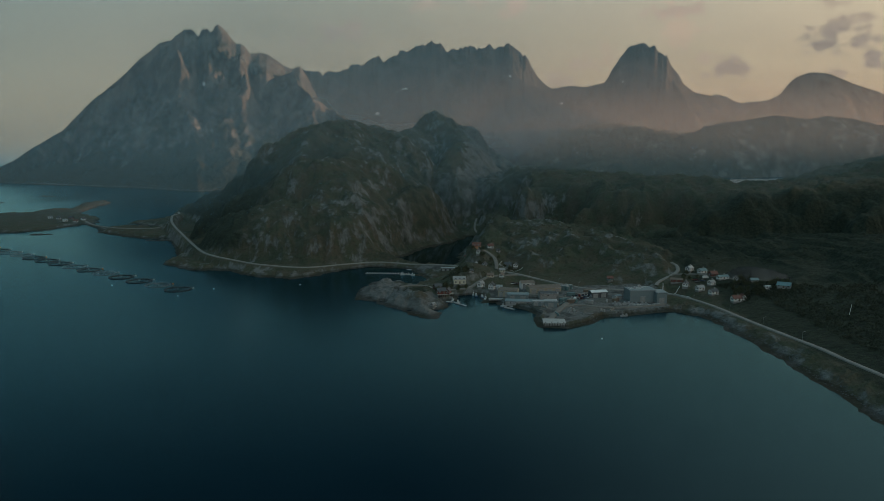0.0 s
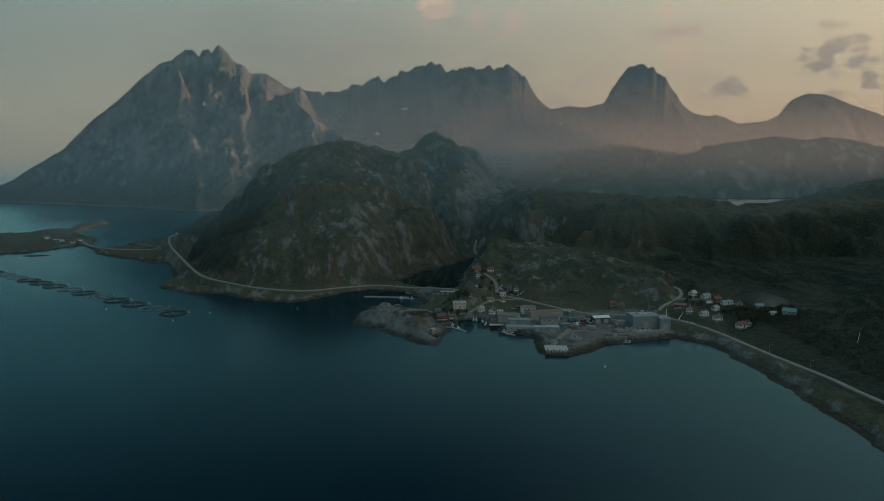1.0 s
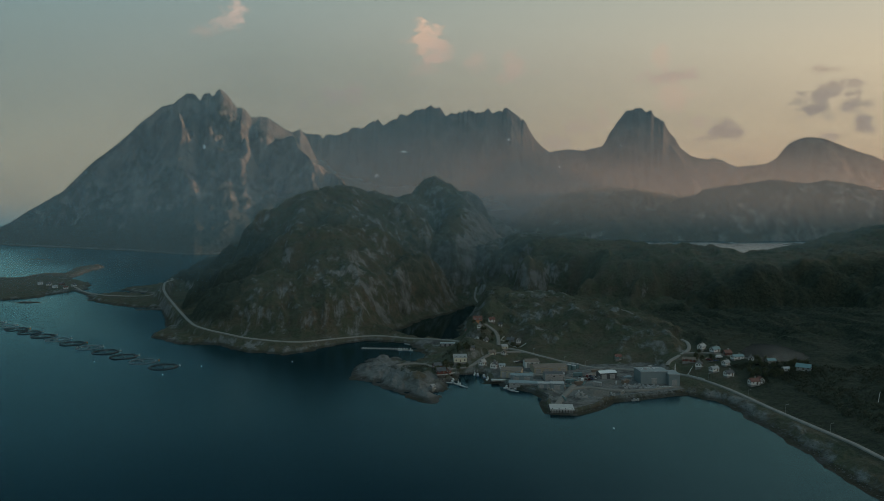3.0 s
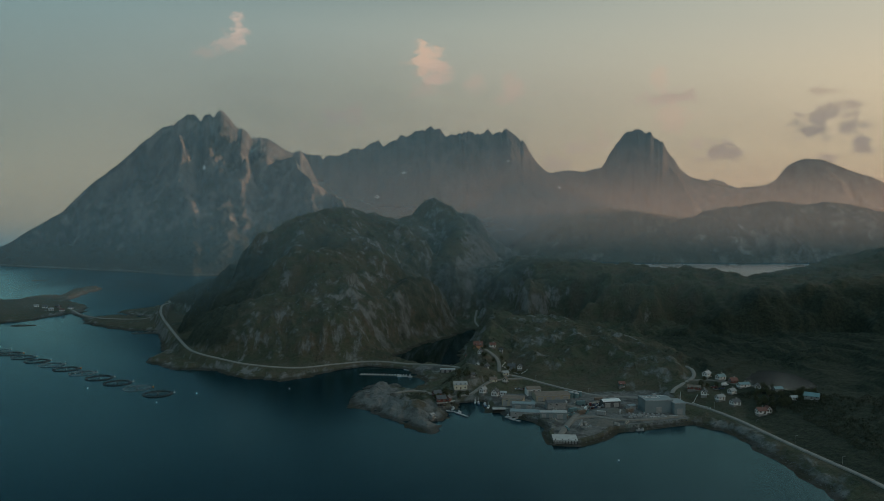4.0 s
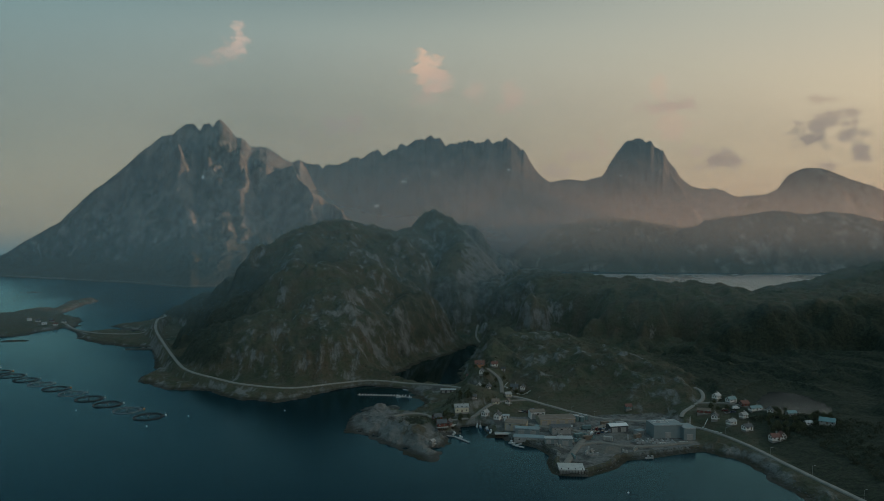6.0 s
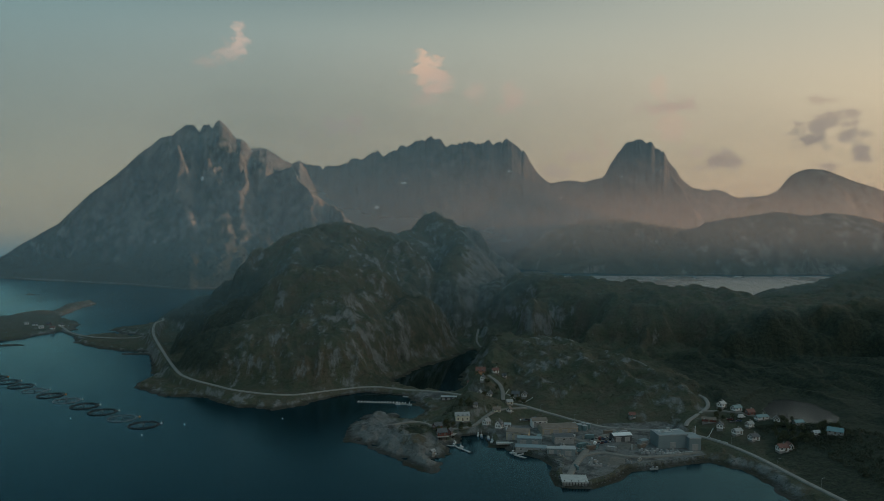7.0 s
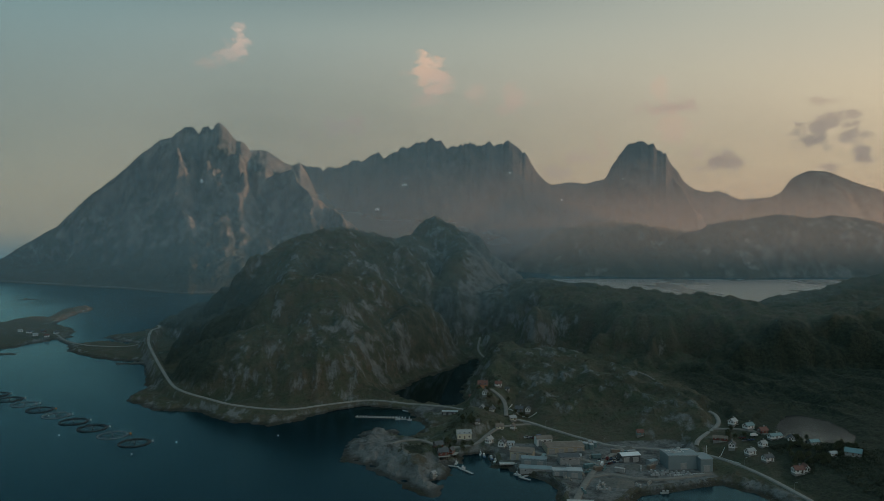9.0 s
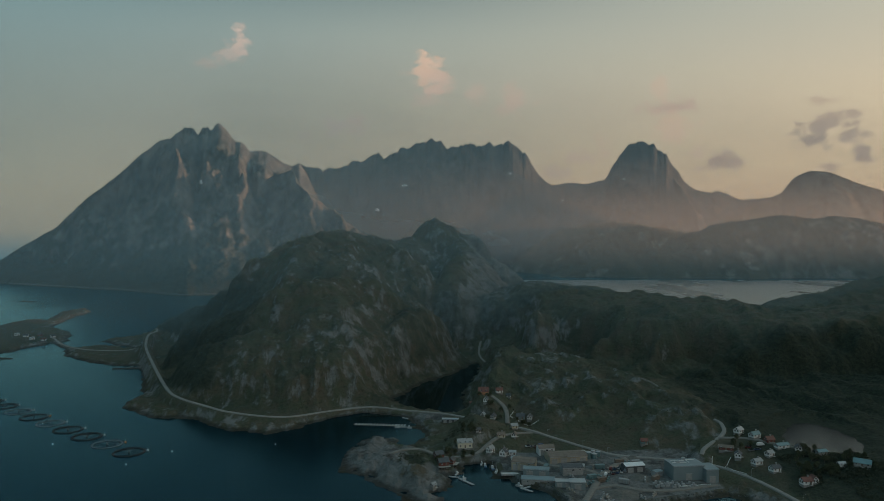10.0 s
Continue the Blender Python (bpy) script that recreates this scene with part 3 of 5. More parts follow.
# Land beyond the right edge of view, added to shade the near land.
ox, oy = fan(37, 74, 120, 60, 2060, 160)
oz, o_bare, o_gravel, _, o_lush = land_height(ox, oy)
slope_east = sheet("ground", ox, oy, oz, NEAR_LAND, (("bare", o_bare), ("gravel", o_gravel), ("lush", o_lush)))
tagged(slope_east, "unseen dark heather hillside east of the bay road, added to block the low sun", "hillside", kind="structure")

wx, wy = np.meshgrid(np.linspace(-6000, 6000, 61), np.linspace(-3000, 7000, 51))
sea = sheet("water", wx, wy, wx * 0, WATER)
tagged(sea, "calm dark teal sea under an evening sky", "sea", kind="structure")
lx, ly = np.meshgrid(np.linspace(229, 288, 4), np.linspace(564, 650, 4))
lake = sheet("lake", lx, ly, lx * 0 + LAKE_LEVEL, LAKE_WATER)
tagged(lake, "still grey lake among heath below the cliffs", "lake", kind="structure")

ix_, iy_ = np.meshgrid(np.linspace(0, 1, 4), np.linspace(724, 1004, 24))
inlet = sheet("inlet", -74 + (iy_ - 724) * 0.33 + ix_ * (112 - (iy_ - 724) * 0.24), iy_, ix_ * 0 + 0.03, CALM_WATER)
tagged(inlet, "still dark inlet behind the causeway below the hill", "inlet", kind="structure")

# Sheet added over the sea; its paler reflection tint brightens the fjord strip.
fx_, fy_ = np.meshgrid(np.linspace(40, 2600, 14), np.linspace(1180, 2700, 10))
fjord = sheet("fjord", fx_, fy_, fx_ * 0 + 0.03, FJORD_WATER)
tagged(fjord, "fjord between the heath and the far mountains, its sky reflection tinted paler", "fjord", kind="structure")

# ---------------------------------------------------------------- far mountains
# crest lines of the far walls (x, y, height) and the foot below them (x, y)
LEFT_RIDGE = [(-1760, 2560, -30), (-1680, 2640, 8), (-1592, 2740, 73), (-1547, 2840, 131), (-1494, 2940, 191), (-1433, 3040, 301), (-1365, 3140, 391), (-1277, 3210, 499), (-1179, 3270, 586), (-1125, 3290, 618), (-1097, 3300, 634),
              (-1080, 3300, 622), (-1063, 3300, 598), (-1045, 3300, 616), (-1023, 3300, 626), (-1006, 3300, 612), (-992, 3300, 628), (-974, 3300, 638), (-958, 3300, 631), (-945, 3300, 616), (-900, 3310, 566), (-872, 3320, 562), (-853, 3340, 528), (-818, 3400, 538), (-785, 3420, 530), (-740, 3500, 493), (-712, 3540, 482),
              (-681, 3600, 505), (-655, 3640, 455), (-610, 3680, 350), (-540, 3720, 230), (-400, 3750, 120), (-40, 3800, 40)]
LEFT_FOOT = [(-1760, 2540), (-1540, 2540), (-1245, 2350), (-900, 2150), (-660, 1985), (-450, 2050), (-100, 2300), (0, 2500)]
LEFT_SPUR = [(-834, 3239, 365, 260, 480), (-744, 3139, 379, 240, 480), (-691, 3089, 403, 200, 480), (-611, 3039, 421, 150, 480), (-581, 2989, 388, 130, 480), (-535, 2919, 343, 130, 470), (-479, 2809, 298, 140, 450), (-450, 2919, 278, 150, 240), (-412, 3049, 237, 150, 220), (-344, 3169, 177, 150, 200), (-209, 3269, 119, 150, 200)]
# buttresses: bearing (x over y), half width, how far proud
LEFT_BUTTRESSES = [(-0.352, 0.017, 95), (-0.326, 0.008, -45), (-0.266, 0.016, 62), (-0.405, 0.016, 36), (-0.45, 0.016, 26), (-0.235, 0.010, 14), (-0.50, 0.015, 20)]
RANGE = [(-1000, 4500, 520), (-846, 4450, 563), (-630, 4450, 549), (-530, 4450, 588), (-463, 4450, 592), (-413, 4450, 636), (-330, 4450, 612), (-250, 4450, 660), (-163, 4450, 712), (-110, 4450, 700), (-63, 4450, 722), (-20, 4450, 706), (20, 4450, 676), (119, 4450, 680), (159, 4450, 712), (215, 4450, 690), (286, 4450, 698), (326, 4450, 678), (389, 4450, 712), (430, 4450, 690),
         (485, 4440, 625), (552, 4430, 525), (635, 4410, 452), (718, 4400, 470), (850, 4400, 468), (938, 4400, 490), (1001, 4400, 583), (1064, 4400, 669), (1100, 4400, 684), (1130, 4400, 704), (1179, 4400, 704), (1235, 4400, 669), (1321, 4400, 606), (1364, 4400, 540), (1404, 4400, 477), (1470, 4400, 434), (1596, 4400, 404), (1698, 4400, 374), (2100, 4400, 320), (2700, 4400, 200)]
RANGE_FOOT = [(-1000, 3650), (0, 3600), (900, 3480), (1500, 3500), (2600, 3600)]
RANGE_BUTTRESSES = [(0.088, 0.012, 30), (-0.02, 0.012, 30), (0.03, 0.010, 20), (-0.075, 0.010, 24), (0.245, 0.010, 26), (0.285, 0.010, 26), (-0.12, 0.01, 34), (0.19, 0.01, 26)]
RANGE_SPURS = [[(363, 4469, 677, 200, 260), (388, 4369, 426, 170, 220), (443, 4209, 369, 150, 220), (483, 4019, 298, 140, 210), (542, 3809, 239, 140, 220), (631, 3589, 191, 140, 220), (696, 3389, 98, 140, 180)],
               [(1130, 4400, 640, 260, 300), (1020, 4050, 330, 260, 240), (920, 3700, 190, 230, 220)],
               [(-163, 4450, 660, 300, 300), (-100, 4000, 330, 260, 260), (0, 3700, 150, 240, 240)], [(1318, 4400, 540, 300, 300), (1330, 4000, 320, 260, 260), (1250, 3700, 170, 240, 240)]]
LOW_RIDGE = [(514, 3439, 150, 300, 140), (585, 3389, 195, 300, 260), (723, 3339, 223, 300, 430), (839, 3289, 210, 300, 440), (954, 3289, 192, 300, 420), (1102, 3319, 168, 300, 380)]
PROMONTORY = [(633, 3089, 137, 150, 160), (716, 2959, 56, 110, 110), (781, 2879, 22, 80, 70), (821, 2824, 6, 50, 40)]
DOME = [(1100, 3900, -20), (1361, 3900, 190), (1500, 3900, 300), (1594, 3900, 345), (1700, 3900, 358), (1749, 3900, 386), (1775, 3900, 425), (1805, 3900, 457), (1850, 3900, 482), (1898, 3900, 494), (1974, 3900, 495), (2123, 3900, 440), (2289, 3900, 384), (2500, 3900, 300), (2800, 3900, 220)]
DOME_FOOT = [(1100, 3350), (2800, 3400)]
MID = [(735, 2949, 72, 300, 160), (838, 2989, 113, 300, 220), (945, 3039, 144, 300, 280), (1056, 3089, 178, 300, 320), (1177, 3089, 217, 300, 320), (1379, 3089, 243, 300, 320), (1499, 3089, 227, 300, 320), (1579, 3089, 238, 300, 320),
       (1673, 3089, 233, 300, 320), (1768, 3089, 206, 300, 320), (1897, 3089, 137, 300, 320), (2105, 3089, 91, 300, 300)]
FAINT = [(1560, 4850, 380, 300, 300), (1676, 4800, 413, 300, 500), (1747, 4800, 452, 300, 500), (1801, 4800, 438, 300, 500), (1900, 4800, 390, 300, 500), (2500, 4750, 440, 300, 500), (2625, 4700, 475, 300, 500), (2678, 4700, 471, 300, 500), (2900, 4700, 380, 300, 500)]


# snow beds: bearing, height, half width in degrees, half height in metres
SNOW = [(-5.0, 300, 0.45, 16), (-3.0, 440, 0.3, 6), (5.0, 510, 0.4, 8), (9.0, 360, 0.25, 8), (-17.6, 360, 0.15, 14), (13.4, 480, 0.3, 5), (18.0, 500, 0.25, 6), (2.8, 420, 0.3, 5)]


def rock_wall(x, y, ridge, foot, buttresses, seed, teeth, back=2.4):
    """A long wall of rock: crest and foot given along it, with buttresses and fine teeth on the crest."""
    bearing = x / y
    along = bearing * 3300
    r, f = np.array(ridge, float), np.array(foot, float)
    depth = np.interp(bearing, r[:, 0] / r[:, 1], r[:, 1])
    top = np.interp(bearing, r[:, 0] / r[:, 1], r[:, 2])
    low = np.interp(bearing, f[:, 0] / f[:, 1], f[:, 1]) + 30 * fbm(x, y, 260, 4, seed + 1)
    top = top + teeth * step(top, 430, 600) * (0.7 * ridged(along, along * 0 + 0.37, 95, 5, seed + 2, 0.62) + 0.5 * fbm(along, along * 0 + 0.61, 30, 3, seed + 5, 0.6) - 0.35)
    s = (y - low) / (depth - low)
    bent = np.clip(s + 0.05 * step(s, 0, 0.3) * step(s, 1, 0.75) * fbm(x, y, 240, 4, seed + 4), 0, 1)
    z = np.where(s < 0, s * 60, np.where(s < 1, top * (0.52 * bent + 0.48 * bent ** 2.1), top * (1 - (s - 1) * back)))
    span = step(s, 0.05, 0.5) * step(s, 0.97, 0.78)
    bend = bearing + 0.010 * fbm(x, y, 260, 5, seed + 6, 0.6)
    for at, wide, proud in buttresses:
        z = z + span * step(s, 0.35, 0.72) * (0.8 + 0.3 * fbm(x, y, 120, 4, int(wide * 1e4))) * proud * np.clip(1 - np.abs(bend - at) / wide, 0, 1) * np.clip(top / 500, 0, 1.2)
    return z, np.clip(s, 0, 1)


def mountain(name, label, area, columns, rows, near, far, chains, shape, seed, rough, sharp, teeth=0.0, snows=(), wall=None, material=None):
    x, y = fan(area[0], area[1], columns, near, far, rows)
    wx_, wy_ = x + fbm(x, y, 220, 4, seed + 3) * 40, y + fbm(x, y, 220, 4, seed + 7) * 40
    slow = fbm(x, y, 300, 4, seed) * 0.12
    z, share = np.full_like(x, -1e3), np.zeros_like(x)
    if wall:
        z, share = rock_wall(x, y, wall[0], wall[1], wall[2], seed, teeth)
    for c in chains:
        z1, s1 = crest(x + 0.45 * (wx_ - x), y + 0.45 * (wy_ - y), c, shape, slow, True)
        share = np.where(z1 > z, s1, share)
        z = np.maximum(z, z1)
    up = step(z, 4, 120)
    flank = up * step(1 - share, 0.02, 0.2) * (0.3 + 0.7 * step(share, 0.35, 0.7))
    gully = ridged(x / y * 3600 + 25 * fbm(x, y, 400, 3, seed + 2), y * 0.6, 170, 6, seed + 20, 0.58) - 0.9
    gully = np.minimum(gully, 0.1 + 0.2 * gully)
    z = z + flank * gully * rough + up * step(1 - share, 0.0, 0.1) * fbm(x, y * 0.5, 50, 4, seed + 30, 0.6) * sharp + step(z, 3, 40) * fbm(x, y, 60, 4, seed + 40) * 3
    bare = -0.12 + 0.34 * step(z + 60 * fbm(x, y, 200, 4, seed + 9), 60, 330)
    snow = np.zeros_like(x)
    for sx, sz, wide, tall in snows:
        snow = np.maximum(snow, 1.25 - np.hypot((np.degrees(np.arctan2(x, y)) - sx) / wide + 0.7 * fbm(x, z, 25, 3, 9), (z - sz) / tall + 0.7 * fbm(x, z, 25, 3, 19)))
    ob = sheet(name, x, y, z - 1.0, material or FAR_LAND, (("bare", bare), ("gravel", 0.55 * step(z, 1.0, 3.5) * step(z, 10, 5)), ("snow", snow)))
    return tagged(ob, label, "mountain", kind="structure")


mountain("mountain", "steep twin-peaked rock mountain rising from the sea, hazy blue grey", (-36, -0.5), 460, 360, 1850, 3980, [LEFT_SPUR], alpine, 100, 50, 9, 12, SNOW[4:5], (LEFT_RIDGE, LEFT_FOOT, LEFT_BUTTRESSES), MASSIF_LAND)
mountain("mountain", "jagged hazy blue mountain range behind a fjord", (-16, 31), 560, 240, 3250, 4800, RANGE_SPURS, alpine, 200, 30, 12, 26, SNOW, (RANGE, RANGE_FOOT, RANGE_BUTTRESSES), RANGE_LAND)
mountain("mountain", "rounded bare mountain dome in warm haze", (15, 36), 260, 150, 3150, 4500, [], domed, 300, 22, 4, 5, (), (DOME, DOME_FOOT, []))
mountain("mountain", "low rounded hill with pale cliffs beyond the fjord", (8, 36), 320, 170, 2450, 3500, [MID], domed, 400, 12, 7, 0, (), None, MID_LAND)
mountain("mountain", "low dark ridge and headland on the far side of the fjord", (-1, 24), 340, 150, 2600, 3700, [LOW_RIDGE, PROMONTORY], domed, 600, 20, 6, 0, (), None, MID_LAND)
mountain("mountain", "faint far summits in warm haze", (15, 36), 160, 50, 4550, 4920, [FAINT], alpine, 500, 8, 4)


# ---------------------------------------------------------------- sheets in place of haze over the fjord, the heath and under the far range
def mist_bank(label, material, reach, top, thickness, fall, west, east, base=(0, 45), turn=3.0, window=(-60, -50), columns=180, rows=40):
    """A thin upright sheet in place of haze, drawn out along the evening light."""
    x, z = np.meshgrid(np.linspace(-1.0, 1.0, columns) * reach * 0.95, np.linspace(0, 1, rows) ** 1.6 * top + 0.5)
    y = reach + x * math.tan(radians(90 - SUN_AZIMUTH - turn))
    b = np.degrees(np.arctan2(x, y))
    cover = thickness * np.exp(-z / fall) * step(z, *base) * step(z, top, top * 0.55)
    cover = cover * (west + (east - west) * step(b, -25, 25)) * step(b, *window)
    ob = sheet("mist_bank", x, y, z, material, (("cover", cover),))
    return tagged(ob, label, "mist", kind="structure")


mist_bank("thin translucent sheet standing in for blue haze over the fjord", DEEP_HAZE, 1900, 660, 0.32, 900, 1.0, 0.4, (20, 140), 0.5)
mist_bank("thin translucent sheet standing in for warm haze over the fjord", WARM_HAZE, 1980, 460, 0.40, 280, 0.04, 1.0, (50, 170), 11.0)
mist_bank("translucent sheet standing in for blue haze before the far range", DEEP_HAZE, 3400, 1050, 0.48, 1100, 1.0, 0.6, (10, 120), 0.5, window=(-24, -12))
mist_bank("translucent sheet standing in for warm haze under the far mountain range", WARM_HAZE, 3440, 560, 0.60, 240, 0.25, 1.0, (30, 220), 20.0)
mist_bank("thin translucent sheet standing in for warm haze between the fjord hills", WARM_HAZE, 3185, 400, 0.40, 260, 0.1, 1.0, (20, 130), 17.0, window=(-2, 8))
mist_bank("faint translucent sheet standing in for blue haze over the heath behind the village", BLUE_HAZE, 690, 420, 0.10, 500, 0.85, 1.35, (30, 110), 0.5)
mist_bank("faint translucent sheet standing in for blue haze between the heath hills", BLUE_HAZE, 1010, 500, 0.15, 500, 1.0, 0.9, (10, 60), 0.5)
mist_bank("faint translucent sheet standing in for blue haze behind the near hill", BLUE_HAZE, 1250, 500, 0.20, 500, 1.0, 0.9, (10, 60), 0.5)


# ---------------------------------------------------------------- tools for built things
def part(name, bm, material, parent=None, label="", smooth=False):
    mesh = bpy.data.meshes.new(name)
    bm.to_mesh(mesh)
    bm.free()
    mesh.materials.append(material)
    if smooth:
        mesh.polygons.foreach_set("use_smooth", np.ones(len(mesh.polygons), bool))
    ob = new(name, mesh)
    ob.parent = parent
    return tagged(ob, label)


def share(name, mesh, parent, x=0, y=0, z=0, rz=0):
    ob = new(name, mesh)
    ob.parent = parent
    ob.matrix_basis = pose(x, y, z, 0, 0, rz)
    return ob


def base_empty(name, x, y, z, rz, label, category, group=""):
    ob = new(name)
    ob.matrix_basis = pose(x, y, z, 0, 0, rz)
    return tagged(ob, label, category, group)


def block(bm, cx, cy, z0, sx, sy, sz, taper=1.0, edge=0.0):
    """A box on z0, its top drawn in by taper."""
    v = []
    for k, (z, f) in enumerate(((z0, 1.0), (z0 + sz, taper))):
        for dx, dy in ((-1, -1), (1, -1), (1, 1), (-1, 1)):
            v.append(bm.verts.new((cx + dx * sx * 0.5 * f, cy + dy * sy * 0.5 * f, z)))
    faces = [bm.faces.new([v[i] for i in q]) for q in ((3, 2, 1, 0), (4, 5, 6, 7), (0, 1, 5, 4), (1, 2, 6, 5), (2, 3, 7, 6), (3, 0, 4, 7))]
    if edge:
        bmesh.ops.bevel(bm, geom=[e for f in faces for e in f.edges], offset=edge, segments=1, affect="EDGES")
    return bm


def boxes(*rows):
    bm = bmesh.new()
    for row in rows:
        block(bm, *row)
    return bm


def prism(bm, profile, x0, x1):
    """A profile of (y, z) drawn from x0 to x1."""
    a = [bm.verts.new((x0, y, z)) for y, z in profile]
    b = [bm.verts.new((x1, y, z)) for y, z in profile]
    n = len(profile)
    bm.faces.new(a[::-1]), bm.faces.new(b)
    for k in range(n):
        bm.faces.new((a[k], a[(k + 1) % n], b[(k + 1) % n], b[k]))
    bmesh.ops.recalc_face_normals(bm, faces=bm.faces)
    return bm


def tube(bm, points, radius, sides=6, closed=False):
    """A round bar along points."""
    pts = [Vector(p) for p in points]
    n, rings = len(pts), []
    for k, p in enumerate(pts):
        ahead = (pts[(k + 1) % n] - pts[k - 1]) if closed else (pts[min(k + 1, n - 1)] - pts[max(k - 1, 0)])
        ahead.normalize()
        across = ahead.cross(Vector((0, 0, 1)) if abs(ahead.z) < 0.9 else Vector((1, 0, 0))).normalized()
        up = across.cross(ahead)
        rings.append([bm.verts.new(p + radius * (math.cos(a) * across + math.sin(a) * up)) for a in (2 * math.pi * i / sides for i in range(sides))])
    for k in range(n if closed else n - 1):
        r, s = rings[k], rings[(k + 1) % n]
        for i in range(sides):
            bm.faces.new((r[i], r[(i + 1) % sides], s[(i + 1) % sides], s[i]))
    if not closed:
        bm.faces.new(rings[0][::-1]), bm.faces.new(rings[-1])
    return bm


def drum(bm, x, y, z0, radius, height, sides=16, dome=0.0):
    low = [bm.verts.new((x + radius * math.cos(a), y + radius * math.sin(a), z0)) for a in (2 * math.pi * i / sides for i in range(sides))]
    top = [bm.verts.new((v.co.x, v.co.y, z0 + height)) for v in low]
    bm.faces.new(low[::-1])
    for i in range(sides):
        bm.faces.new((low[i], low[(i + 1) % sides], top[(i + 1) % sides], top[i]))
    if dome:
        tip = bm.verts.new((x, y, z0 + height + dome))
        for i in range(sides):
            bm.faces.new((top[i], top[(i + 1) % sides], tip))
    else:
        bm.faces.new(top)
    return bm


def lowest(x, y, sx, sy, rz):
    c, s = math.cos(radians(rz)), math.sin(radians(rz))
    return min(height_at(x + c * dx * sx / 2 - s * dy * sy / 2, y + s * dx * sx / 2 + c * dy * sy / 2) for dx in (-1, 0, 1) for dy in (-1, 0, 1))


def highest(x, y, sx, sy, rz):
    c, s = math.cos(radians(rz)), math.sin(radians(rz))
    return max(height_at(x + c * dx * sx / 2 - s * dy * sy / 2, y + s * dx * sx / 2 + c * dy * sy / 2) for dx in (-1, 0, 1) for dy in (-1, 0, 1))


WHITE = plain_material("white_painted_boards", (0.72, 0.72, 0.71), 0.6, 0, 1.5, 0.12)
TRIM = plain_material("weathered_window_trim", (0.40, 0.40, 0.39), 0.7, 0, 1.0, 0.15)
TAN = plain_material("weathered_tan_cladding", (0.40, 0.35, 0.27), 0.7, 0, 2.5, 0.2)
CREAM = plain_material("cream_painted_boards", (0.62, 0.58, 0.46), 0.6, 0, 1.5, 0.12)
GREY_BOARD = plain_material("weathered_grey_boards", (0.33, 0.33, 0.32), 0.8, 0, 1.5, 0.2)
BARN_RED = plain_material("faded_red_boards", (0.17, 0.055, 0.042), 0.75, 0, 1.5, 0.2)
ORANGE = plain_material("orange_painted_boards", (0.55, 0.27, 0.15), 0.7, 0, 1.5, 0.15)
BLUE_GREEN = plain_material("blue_green_sheet_metal", (0.14, 0.23, 0.24), 0.5, 0.2, 4.0, 0.15)
PALE_TEAL = plain_material("pale_teal_cladding", (0.20, 0.25, 0.26), 0.55, 0.1, 5.0, 0.12)
BROWN_ROOF = plain_material("brown_felt_roof", (0.19, 0.15, 0.12), 0.85, 0, 3.0, 0.25)
DARK_ROOF = plain_material("dark_slate_roof", (0.085, 0.09, 0.095), 0.7, 0, 1.5, 0.3)
RED_ROOF = plain_material("rusty_red_roof", (0.18, 0.08, 0.062), 0.8, 0, 1.5, 0.25)
LIGHT_ROOF = plain_material("pale_metal_roof", (0.36, 0.37, 0.37), 0.5, 0.1, 4.0, 0.12)
STONE = plain_material("grey_stone_footing", (0.26, 0.255, 0.245), 0.9, 0, 1.0, 0.25)
CONCRETE = plain_material("sea_worn_concrete", (0.42, 0.41, 0.39), 0.85, 0, 3.0, 0.2)
TIMBER = plain_material("silvered_timber", (0.30, 0.28, 0.25), 0.85, 0, 1.0, 0.25)
TAR = plain_material("tarred_piles", (0.035, 0.032, 0.03), 0.8, 0, 1.0, 0.2)
RUBBER = plain_material("black_plastic_pipe", (0.012, 0.013, 0.014), 0.45, 0, 1.0, 0.2)
GREY_PIPE = plain_material("sun_bleached_grey_pipe", (0.16, 0.18, 0.19), 0.6, 0, 1.0, 0.2)
STEEL = plain_material("galvanised_steel", (0.5, 0.51, 0.52), 0.4, 0.8, 1.0, 0.15)
GLASS = plain_material("dark_window_glass", (0.03, 0.035, 0.04), 0.12, 0, 1.0, 0.1)
HULL_WHITE = plain_material("white_boat_paint", (0.55, 0.56, 0.56), 0.35, 0, 1.0, 0.1)
HULL_BLUE = plain_material("blue_boat_paint", (0.05, 0.12, 0.2), 0.35, 0, 1.0, 0.1)
BUOY = plain_material("orange_buoy", (0.7, 0.25, 0.08), 0.5, 0, 0.5, 0.1)
CAR_PAINTS = [plain_material(n, c, 0.3, 0.2, 1.0, 0.05) for n, c in (("white_car_paint", (0.7, 0.7, 0.7)), ("grey_car_paint", (0.22, 0.23, 0.24)), ("red_car_paint", (0.12, 0.022, 0.02)), ("blue_car_paint", (0.04, 0.08, 0.16)))]
NET = plain_material("green_net_twine", (0.05, 0.075, 0.07), 0.9, 0, 0.5, 0.2)
BARK = plain_material("birch_bark", (0.17, 0.15, 0.13), 0.9, 0, 0.4, 0.3)
LEAVES = plain_material("dark_birch_leaves", (0.075, 0.085, 0.042), 0.8, 0, 1.2, 0.45)
WOODS = plain_material("dark_scrub_leaves", (0.052, 0.062, 0.036), 0.85, 0, 3.0, 0.5)
BOULDER = plain_material("grey_boulder", (0.095, 0.097, 0.095), 0.9, 0, 2.0, 0.35)

WINDOW_MESHES = {}


